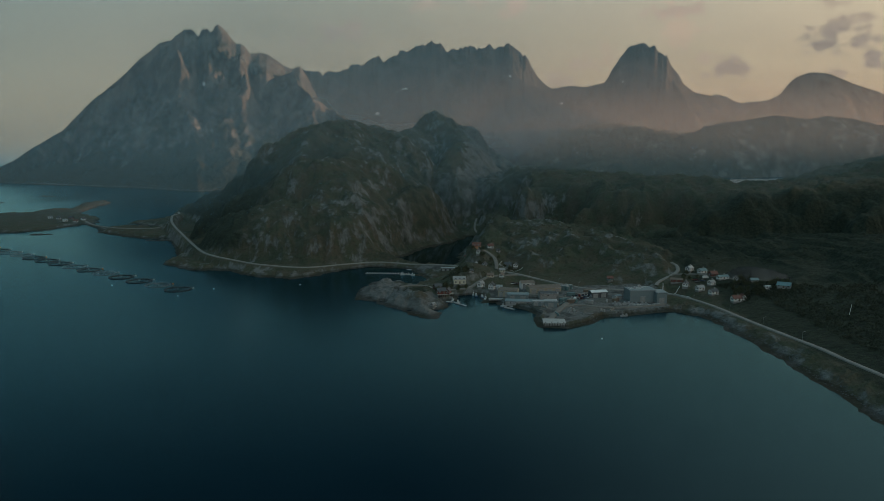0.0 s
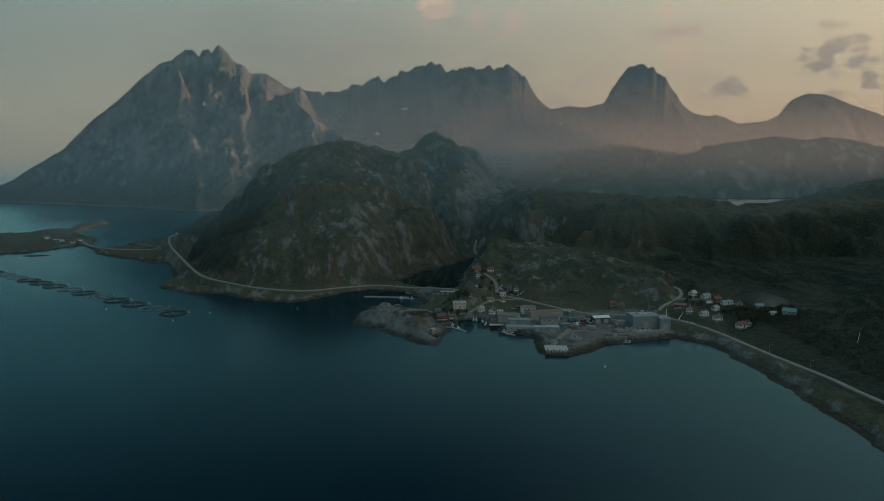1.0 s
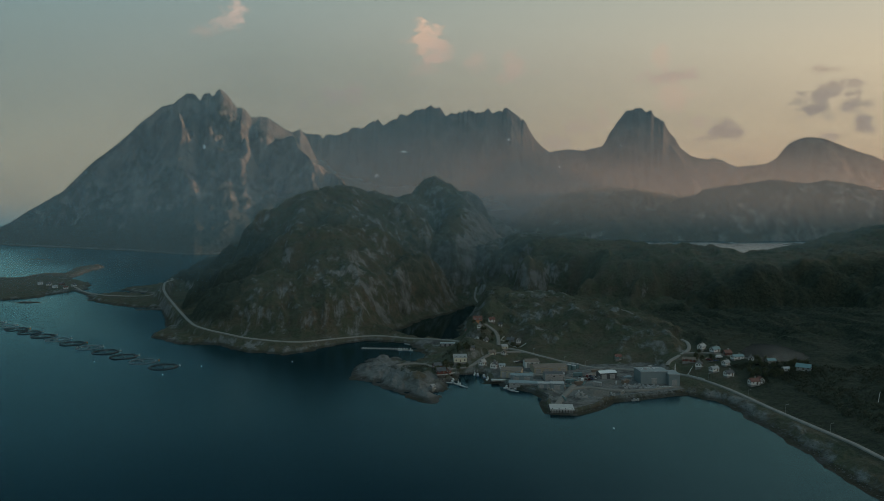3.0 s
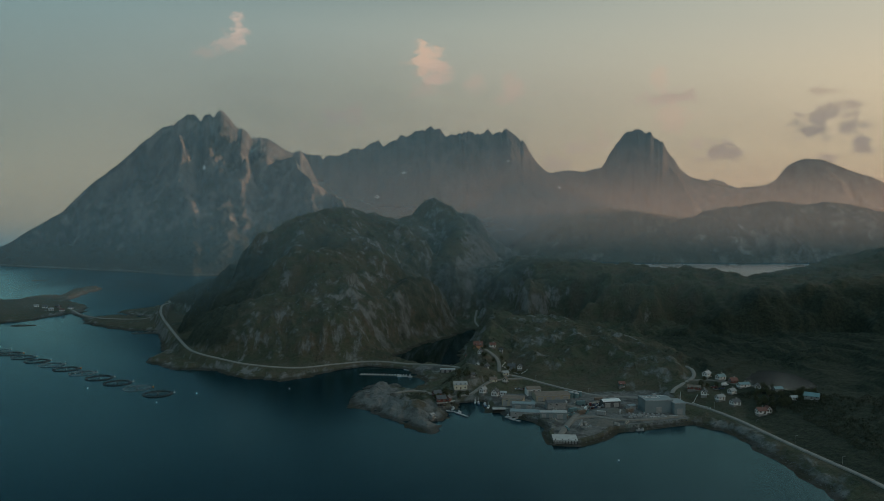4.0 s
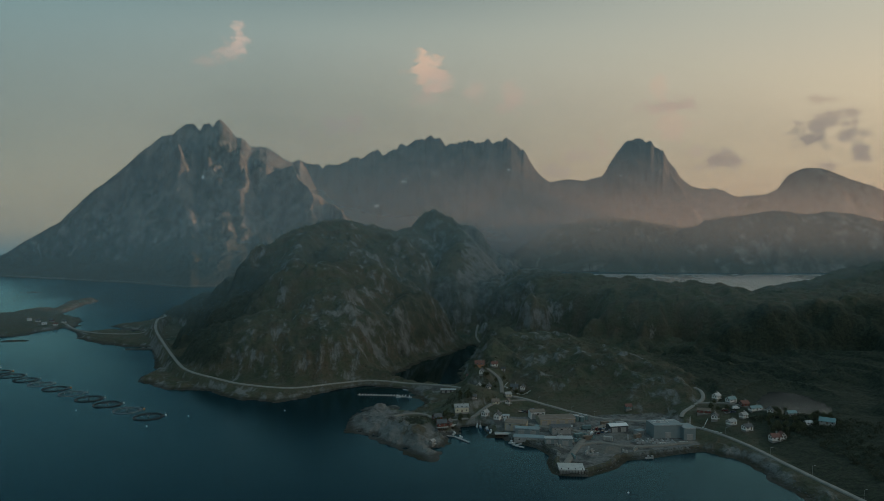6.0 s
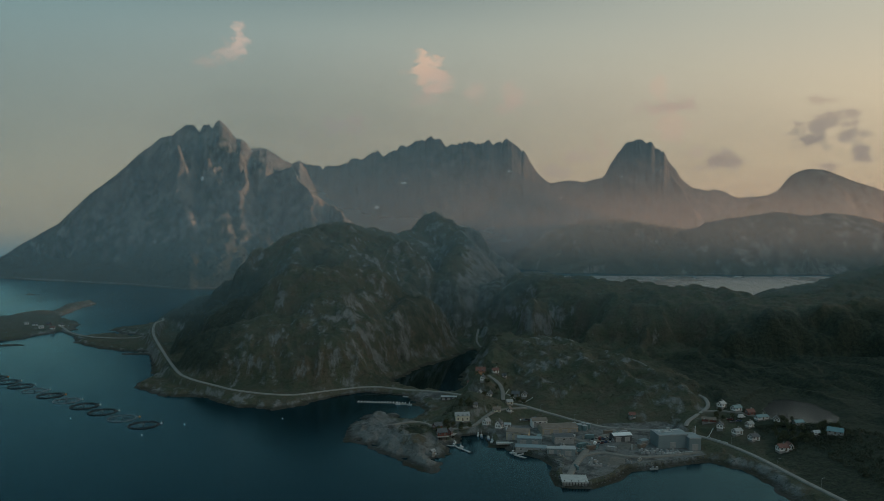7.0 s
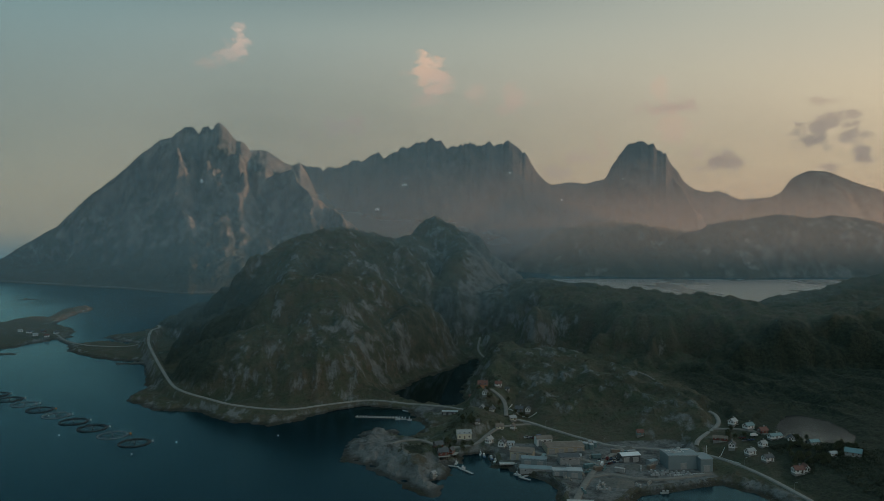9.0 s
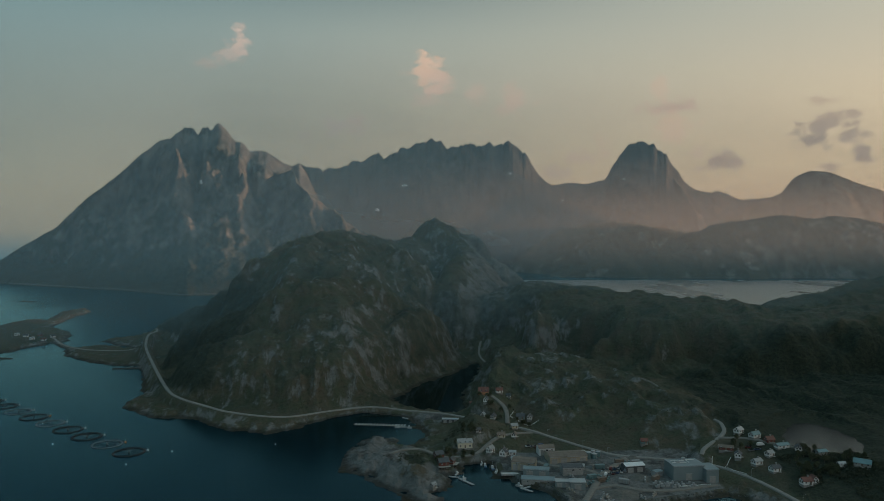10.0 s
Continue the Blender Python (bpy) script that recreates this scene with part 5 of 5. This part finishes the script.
def boat(x, y, rz, length, hull, label, cabin=True):
    root = base_empty("boat", x, y, 0, rz, label, "boat", "boats in the harbour")
    bm, rings = bmesh.new(), []
    for t in (0.0, 0.12, 0.4, 0.7, 0.9, 1.0):
        half = length * 0.16 * (1 - max(0, (t - 0.35) / 0.65) ** 2.2) * (0.85 + 0.3 * min(t, 0.4))
        sheer = 0.9 + 0.55 * t * t
        px = (t - 0.5) * length
        rings.append([bm.verts.new((px, s * half * f, z)) for s, f, z in ((-1, 1, sheer), (-1, 0.75, 0.1), (0, 0, -0.4), (1, 0.75, 0.1), (1, 1, sheer))])
    for a_ring, b_ring in zip(rings, rings[1:]):
        for i in range(4):
            bm.faces.new((a_ring[i], a_ring[i + 1], b_ring[i + 1], b_ring[i]))
        bm.faces.new((a_ring[4], a_ring[0], b_ring[0], b_ring[4]))
    bm.faces.new(rings[0])
    bmesh.ops.recalc_face_normals(bm, faces=bm.faces)
    part("hull", bm, hull, root)
    if cabin:
        house_ob = part("cabin", boxes((-length * 0.08, 0, 1.0, length * 0.28, length * 0.2, 1.5, 0.88)), HULL_WHITE, root)
        part("windscreen", boxes((length * 0.05, 0, 1.7, 0.12, length * 0.17, 0.5)), GLASS, house_ob)
        part("mast", tube(bmesh.new(), ((-length * 0.05, 0, 2.4), (-length * 0.05, 0, 2.4 + length * 0.4)), 0.06), STEEL, root)
    part("rubbing_strake", boxes((-length * 0.1, length * 0.165, 0.85, length * 0.7, 0.08, 0.12), (-length * 0.1, -length * 0.165, 0.85, length * 0.7, 0.08, 0.12)), TAR, root)
    return root


for k, (bx, by, br, bl, paint, text) in enumerate((
        (27, 588, 95, 8.0, HULL_BLUE, "blue wooden fishing boat moored in the harbour"), (31.5, 583, 100, 9.0, HULL_BLUE, "dark blue fishing boat moored at the harbour front"),
        (25, 592, 80, 6.0, HULL_WHITE, "small white motor boat moored in the harbour"), (34, 576, 70, 7.0, HULL_WHITE, "white fishing boat lying at the fish quay"),
        (-38, 688, 10, 5.0, HULL_WHITE, "small white motor boat in the inner bay"), (-28, 686, -5, 4.5, HULL_WHITE, "white open boat in the inner bay"),
        (8, 571, 60, 5.5, HULL_WHITE, "small white boat beside the boathouses"), (46, 548, -40, 7.0, HULL_WHITE, "white workboat at the floating dock"),
        (12, 561, 35, 5.0, HULL_WHITE, "white dinghy beside the floating dock"))):
    boat(bx, by, br, bl * 0.8, paint, text)


# ---------------------------------------------------------------- fish farm
def fish_pen(x, y, dark, label):
    root = base_empty("fish_pen", x, y, 0, rng.uniform(0, 360), label, "fish pen", "fish pens moored in a row")
    steps = 40
    circle = [(math.cos(2 * math.pi * k / steps), math.sin(2 * math.pi * k / steps)) for k in range(steps)]
    big, pipe = 10.9, (0.48 if dark else 0.26)
    mat = RUBBER if dark else GREY_PIPE
    part("outer_float", tube(bmesh.new(), [(big * c, big * s, 0.12) for c, s in circle], pipe, 8, True), mat, root, smooth=True)
    part("inner_float", tube(bmesh.new(), [((big - 0.75) * c, (big - 0.75) * s, 0.12) for c, s in circle], pipe, 8, True), mat, root, smooth=True)
    part("handrail", tube(bmesh.new(), [((big - 0.75) * c, (big - 0.75) * s, 1.15) for c, s in circle], 0.07 if dark else 0.05, 5, True), mat, root)
    for k in range(0, steps, 2):
        c, s = circle[k]
        part("stanchion", tube(bmesh.new(), ((big * c, big * s, 0.1), ((big - 0.75) * c, (big - 0.75) * s, 1.2)), 0.09, 5), mat, root)
    hub = part("net_hub", drum(bmesh.new(), 0, 0, -0.2, 0.5, 1.6, 10, 0.3), GREY_PIPE, root, "grey net float in the middle")
    for k in range(0, steps, 5):
        c, s = circle[k]
        part("net_line", tube(bmesh.new(), ((0, 0, 1.5), (big * 0.5 * c, big * 0.5 * s, 1.15), ((big - 0.75) * c, (big - 0.75) * s, 1.15)), 0.05, 4), GREY_PIPE, root)
    if dark:
        bm = bmesh.new()
        for k in range(steps):
            c, s = circle[k]
            c2, s2 = circle[(k + 1) % steps]
            q = [bm.verts.new(p) for p in (((big - 0.8) * c, (big - 0.8) * s, 0.6), ((big - 0.8) * c2, (big - 0.8) * s2, 0.6), ((big - 0.8) * c2, (big - 0.8) * s2, 0.1), ((big - 0.8) * c, (big - 0.8) * s, 0.1))]
            bm.faces.new(q)
        part("net", bm, NET, root)
    return root


for k, dark in enumerate((1, 0, 1, 1, 0, 1, 0, 1, 1, 1, 0, 0, 1, 1)):
    px, py = -225 - 24.8 * k, 620 + 20.2 * k
    fish_pen(px, py, dark, "round black floating fish pen with a net rail" if dark else "round grey empty floating fish pen ring")
    mark = base_empty("buoy", px + 11.6, py + 4.6, 0, 0, "small orange and white mooring buoy by a pen", "buoy", "mooring buoys at the pens")
    part("float", drum(bmesh.new(), 0, 0, -0.4, 0.8, 1.1, 12, 0.6), BUOY if k % 4 == 1 else HULL_WHITE, mark, smooth=True)
    part("top_mark", tube(bmesh.new(), ((0, 0, 1.2), (0, 0, 2.4)), 0.09), STEEL, mark)
for bx, by in ((-195, 622), (-215, 592), (-330, 700), (-125, 640), (100, 455), (-290, 640)):
    mark = base_empty("buoy", bx, by, 0, 0, "small white mooring buoy on open water", "buoy", "mooring buoys at the pens")
    part("float", drum(bmesh.new(), 0, 0, -0.3, 0.5, 0.8, 12, 0.4), HULL_WHITE, mark, smooth=True)


# ---------------------------------------------------------------- vehicles, posts, fences
def car(x, y, rz, paint, label, van=False):
    root = base_empty("car", x, y, height_at(x, y) + 0.05, rz, label, "car", "cars parked in the village")
    long = 5.2 if van else 4.4
    body = part("body", boxes((0, 0, 0.35, long, 1.8, 0.6 if not van else 0.9)), paint, root)
    part("cabin", boxes((-0.25 if not van else -0.4, 0, 0.95 if not van else 1.25, long * (0.55 if not van else 0.8), 1.65, 0.6 if not van else 0.95, 0.84)), paint if van else GLASS, root)
    part("windscreen", boxes((long * 0.24, 0, 1.0, 0.3, 1.5, 0.4)), GLASS, root)
    for sx in (-1, 1):
        for sy in (-1, 1):
            wheel = part("wheel", tube(bmesh.new(), ((sx * long * 0.31, sy * 0.75, 0.33), (sx * long * 0.31, sy * 0.95, 0.33)), 0.33, 10), TAR, root)
            part("rim", tube(bmesh.new(), ((sx * long * 0.31, sy * 0.94, 0.33), (sx * long * 0.31, sy * 0.97, 0.33)), 0.18, 8), STEEL, wheel)
        part("headlight" if sx > 0 else "tail_light", boxes((sx * long * 0.5, 0.6, 0.62, 0.06, 0.3, 0.16)), HULL_WHITE if sx > 0 else BUOY, body)
    return root


for k in range(22):
    spots = ((102 + 2.7 * (k % 8), 562 + 0.9 * (k % 8) + 8 * (k // 8), 70), (60 + 3 * (k % 4), 622 - k % 3, 20), (203 + 4 * (k % 3), 588 - 5 * (k % 2), 10))
    cx, cy, cr = spots[0] if k < 14 else spots[1] if k < 18 else spots[2]
    car(cx, cy, cr + rng.uniform(-6, 6), CAR_PAINTS[k % 4], ("white", "grey", "red", "blue")[k % 4] + (" van parked on the gravel" if k % 5 == 0 else " car parked on the gravel"), k % 5 == 0)
car(-186, 727.5, 148, CAR_PAINTS[0], "white car on the shore road")


def lamp_post(x, y, rz, high=5.5):
    root = base_empty("street_lamp", x, y, height_at(x, y), rz, "grey street lamp beside the shore road", "street lamp", "street lamps")
    part("pole", tube(bmesh.new(), ((0, 0, -0.5), (0, 0, high)), 0.055), GREY_BOARD, root)
    part("arm", tube(bmesh.new(), ((0, 0, high), (1.2, 0, high + 0.25)), 0.05), STEEL, root)
    part("head", boxes((1.5, 0, high + 0.2, 0.7, 0.25, 0.14)), GREY_BOARD, root)


for lx_, ly_, lr_ in ((24, 686, -40), (54, 659, -40), (76, 640, -45), (98, 617, -45), (112, 602, -30), (135, 591, -15), (160, 583, -10), (190, 552, 10), (199, 505, 5), (207, 470, 5), (213, 430, 5)):
    lamp_post(lx_, ly_, lr_)
mast = base_empty("mast", 169, 561, height_at(169, 561), 0, "white lattice mast at the road fork", "mast")
for sx, sy in ((-0.5, -0.3), (0.5, -0.3), (0, 0.6)):
    part("leg", tube(bmesh.new(), ((sx, sy, -0.5), (sx * 0.3, sy * 0.3, 12)), 0.07), WHITE, mast)
for k in range(8):
    f = 1 - 0.7 * k / 8
    part("brace", tube(bmesh.new(), ((-0.5 * f, -0.3 * f, k * 1.45), (0.5 * f, -0.3 * f, k * 1.45 + 0.7), (0, 0.6 * f, k * 1.45 + 1.3)), 0.03), WHITE, mast)
post = base_empty("marker_post", 257, 461, height_at(257, 461), 0, "pale leaning marker post on the dark slope", "post")
part("pole", tube(bmesh.new(), ((0, 0, -0.5), (1.2, 0, 6.5)), 0.14), WHITE, post)
part("collar", tube(bmesh.new(), ((0.75, 0, 4.0), (0.8, 0, 4.3)), 0.22), STEEL, post)


def fence(points, label):
    root = base_empty("fence", points[0][0], points[0][1], 0, 0, label, "fence")
    ox_, oy_ = points[0]
    for (x0, y0), (x1, y1) in zip(points, points[1:]):
        n = max(2, int(math.hypot(x1 - x0, y1 - y0) / 2.5))
        tops = []
        for k in range(n + 1):
            fx, fy = x0 + (x1 - x0) * k / n, y0 + (y1 - y0) * k / n
            fz = height_at(fx, fy)
            tops.append((fx - ox_, fy - oy_, fz + 1.0))
            part("post", tube(bmesh.new(), ((fx - ox_, fy - oy_, fz - 0.4), (fx - ox_, fy - oy_, fz + 1.15)), 0.08, 5), WHITE, root)
        part("rail", tube(bmesh.new(), tops, 0.09, 4), WHITE, root)
        part("rail", tube(bmesh.new(), [(a_, b_, c_ - 0.45) for a_, b_, c_ in tops], 0.07, 4), WHITE, root)
    return root


fence([(181, 571), (184, 563), (189, 556)], "white picket fence round a roadside garden")
fence([(181, 571), (187, 577)], "short white picket fence beside the fork")
fence([(56, 690), (52, 680), (60, 674), (74, 676)], "white fence round the teal house")
fence([(142, 541), (152, 542.5), (162, 544.5)], "white guard rail along the plant quay")


# ---------------------------------------------------------------- rocks
def rock_mesh(seed):
    bm = bmesh.new()
    bmesh.ops.create_icosphere(bm, subdivisions=1, radius=1.0)
    r = random.Random(seed)
    for v in bm.verts:
        v.co *= r.uniform(0.7, 1.15)
        v.co.z *= 0.7
    return [tuple(v.co) for v in bm.verts], [tuple(l.index for l in f.verts) for f in bm.faces if not bm.verts.index_update()]


def scatter(name, places, shapes, material, label, smooth=False):
    """Many small pieces joined into one mesh of stuff: places of x, y, z, size, turn."""
    verts, faces = [], []
    for k, (x, y, z, size, turn) in enumerate(places):
        sv, sf = shapes[k % len(shapes)]
        c, s, n = math.cos(turn) * size, math.sin(turn) * size, len(verts)
        verts += [(x + c * a_ - s * b_, y + s * a_ + c * b_, z + d_ * size) for a_, b_, d_ in sv]
        faces += [tuple(i + n for i in f) for f in sf]
    mesh = bpy.data.meshes.new(name)
    mesh.from_pydata(verts, [], faces)
    mesh.materials.append(material)
    if smooth:
        mesh.polygons.foreach_set("use_smooth", np.ones(len(mesh.polygons), bool))
    return tagged(new(name, mesh), label, name.replace("_", " "), kind="stuff")


ROCKS = [rock_mesh(k) for k in range(6)]


def along(line, gap, spread, low, high, seed, lift=0.0):
    r, out = random.Random(seed), []
    for (x0, y0), (x1, y1) in zip(line, line[1:]):
        n = int(math.hypot(x1 - x0, y1 - y0) / gap)
        for k in range(n):
            t = r.random()
            out.append((x0 + (x1 - x0) * t + r.gauss(0, spread), y0 + (y1 - y0) * t + r.gauss(0, spread), r.uniform(low, high), r.uniform(0, 6.3)))
    xs, ys = np.array([[o[0] for o in out]]), np.array([[o[1] for o in out]])
    zs = land_height(xs, ys)[0][0]
    return [(o[0], o[1], z + lift - 0.1 * o[2], o[2], o[3]) for o, z in zip(out, zs) if z > -1.0]


scatter("boulders", along(HARBOUR[4:] + SHORE_EAST[:8], 0.4, 1.4, 0.3, 0.8, 5, -0.2), ROCKS, BOULDER, "grey riprap boulders along the yard and the shore road")
scatter("boulders", along(ROCKY_POINT + HARBOUR[:2], 1.0, 2.0, 0.3, 1.0, 6, -0.3) + along(COAST_WEST[8:], 2.2, 2.6, 0.4, 1.1, 7, -0.4), ROCKS, BOULDER, "rough grey shore rocks along the tide line")


# ---------------------------------------------------------------- trees and scrub
def clear_of_roads(x, y, gap):
    return all(np.hypot(line[:, 0] - x, line[:, 1] - y).min() > half + gap for line, _, half in ROAD_BEDS)


def leaf_clump(seed, count):
    """A ragged ball of small leaf quads."""
    r, verts, faces = random.Random(seed), [], []
    for k in range(count):
        d = Vector((r.gauss(0, 1), r.gauss(0, 1), r.gauss(0, 1))).normalized() * r.uniform(0.35, 1.0) ** 0.5
        d.z = d.z * 0.8
        u = Vector((r.gauss(0, 1), r.gauss(0, 1), r.gauss(0, 1))).normalized() * r.uniform(0.16, 0.3)
        v = u.cross(Vector((r.gauss(0, 1), r.gauss(0, 1), r.gauss(0, 1)))).normalized() * r.uniform(0.12, 0.24)
        n = len(verts)
        verts += [tuple(d - u), tuple(d + v), tuple(d + u), tuple(d - v)]
        faces.append((n, n + 1, n + 2, n + 3))
    return verts, faces


def birch(seed, label):
    r = random.Random(seed)
    root = base_empty("tree", 0, 0, -50, 0, label, "tree", "birches among the houses")
    high = r.uniform(2.8, 4.4)
    bm = bmesh.new()
    tube(bm, ((0, 0, -0.5), (0.1, 0.05, high * 0.4), (0.2, -0.1, high * 0.8)), 0.14, 6)
    for k in range(4):
        a_ = k * 1.6 + r.random()
        tube(bm, ((0.1, 0, high * (0.35 + 0.1 * k)), (math.cos(a_) * 1.0, math.sin(a_) * 1.0, high * (0.55 + 0.1 * k))), 0.06, 5)
    part("trunk", bm, BARK, root)
    verts, faces = [], []
    for k in range(9):
        a_, h_ = k * 2.4, 0.45 + 0.55 * k / 9
        sv, sf = leaf_clump(seed * 20 + k, 60)
        size, n = r.uniform(0.8, 1.3) * (1.15 - 0.4 * k / 9), len(verts)
        ox_, oy_, oz_ = math.cos(a_) * 1.1 * (1.2 - h_), math.sin(a_) * 1.1 * (1.2 - h_), high * h_ + 0.3
        verts += [(ox_ + p * size, oy_ + q * size, oz_ + s * size) for p, q, s in sv]
        faces += [tuple(i + n for i in f) for f in sf]
    mesh = bpy.data.meshes.new("crown")
    mesh.from_pydata(verts, [], faces)
    mesh.materials.append(LEAVES)
    crown = new("crown", mesh)
    crown.parent = root
    return root


kinds = [birch(k + 1, "dark leafy birch standing among the village houses") for k in range(4)]
r_tree = random.Random(12)
planted = 0
for cx, cy, rx, ry, count in ((14, 600, 14, 8, 12), (22, 640, 12, 14, 12), (40, 705, 14, 18, 10), (240, 552, 20, 16, 34), (225, 542, 14, 10, 14), (236, 572, 10, 10, 10), (56, 672, 14, 5, 6), (195, 590, 12, 10, 6), (0, 590, 6, 10, 5)):
    for k in range(count):
        tx, ty = cx + r_tree.uniform(-rx, rx), cy + r_tree.uniform(-ry, ry)
        tz = height_at(tx, ty)
        if tz < 2.6 or LAKE_LEVEL - 0.1 < tz < LAKE_LEVEL + 0.4 or not clear_of_roads(tx, ty, 2.0):
            continue
        source = kinds[planted % 4]
        m = Matrix.Translation((tx, ty, tz)) @ Matrix.Rotation(r_tree.uniform(0, 6.3), 4, "Z")
        if planted < 4:
            source.matrix_basis = m
        else:
            copy_thing(source, m)
        planted += 1

CLUMPS = [leaf_clump(100 + k, 26) for k in range(6)]


def scrub(boxes_, seed, low, high, keep):
    r, out = random.Random(seed), []
    for x0, x1, y0, y1, count in boxes_:
        out += [(r.uniform(x0, x1), r.uniform(y0, y1), r.uniform(low, high), r.uniform(0, 6.3)) for _ in range(count)]
    xs, ys = np.array([[o[0] for o in out]]), np.array([[o[1] for o in out]])
    zs, _, _, d, _ = land_height(xs, ys)
    patchy = fbm(xs, ys, 45, 4, seed + 70)[0]
    return [(o[0], o[1], z + o[2] * 0.35, o[2], o[3]) for o, z, far, p in zip(out, zs[0], d[0], patchy) if far > 14 and z > 4 and p > keep and not (235 < o[0] < 335 and 568 < o[1] < 646) and clear_of_roads(o[0], o[1], 3.0)]


scatter("scrub", scrub(((214, 262, 528, 570, 700), (232, 420, 330, 545, 5500), (255, 450, 560, 720, 250)), 31, 0.9, 2.2, -0.15), CLUMPS, WOODS, "dense dark birch scrub on the slopes above the shore road")
scatter("scrub", scrub(((-330, 60, 730, 1050, 5000), (40, 240, 640, 900, 1200), (-10, 45, 598, 700, 500), (-66, 0, 525, 650, 500)), 37, 0.7, 1.5, 0.12), CLUMPS, WOODS, "low dark scrub in the gullies of the heath hills")
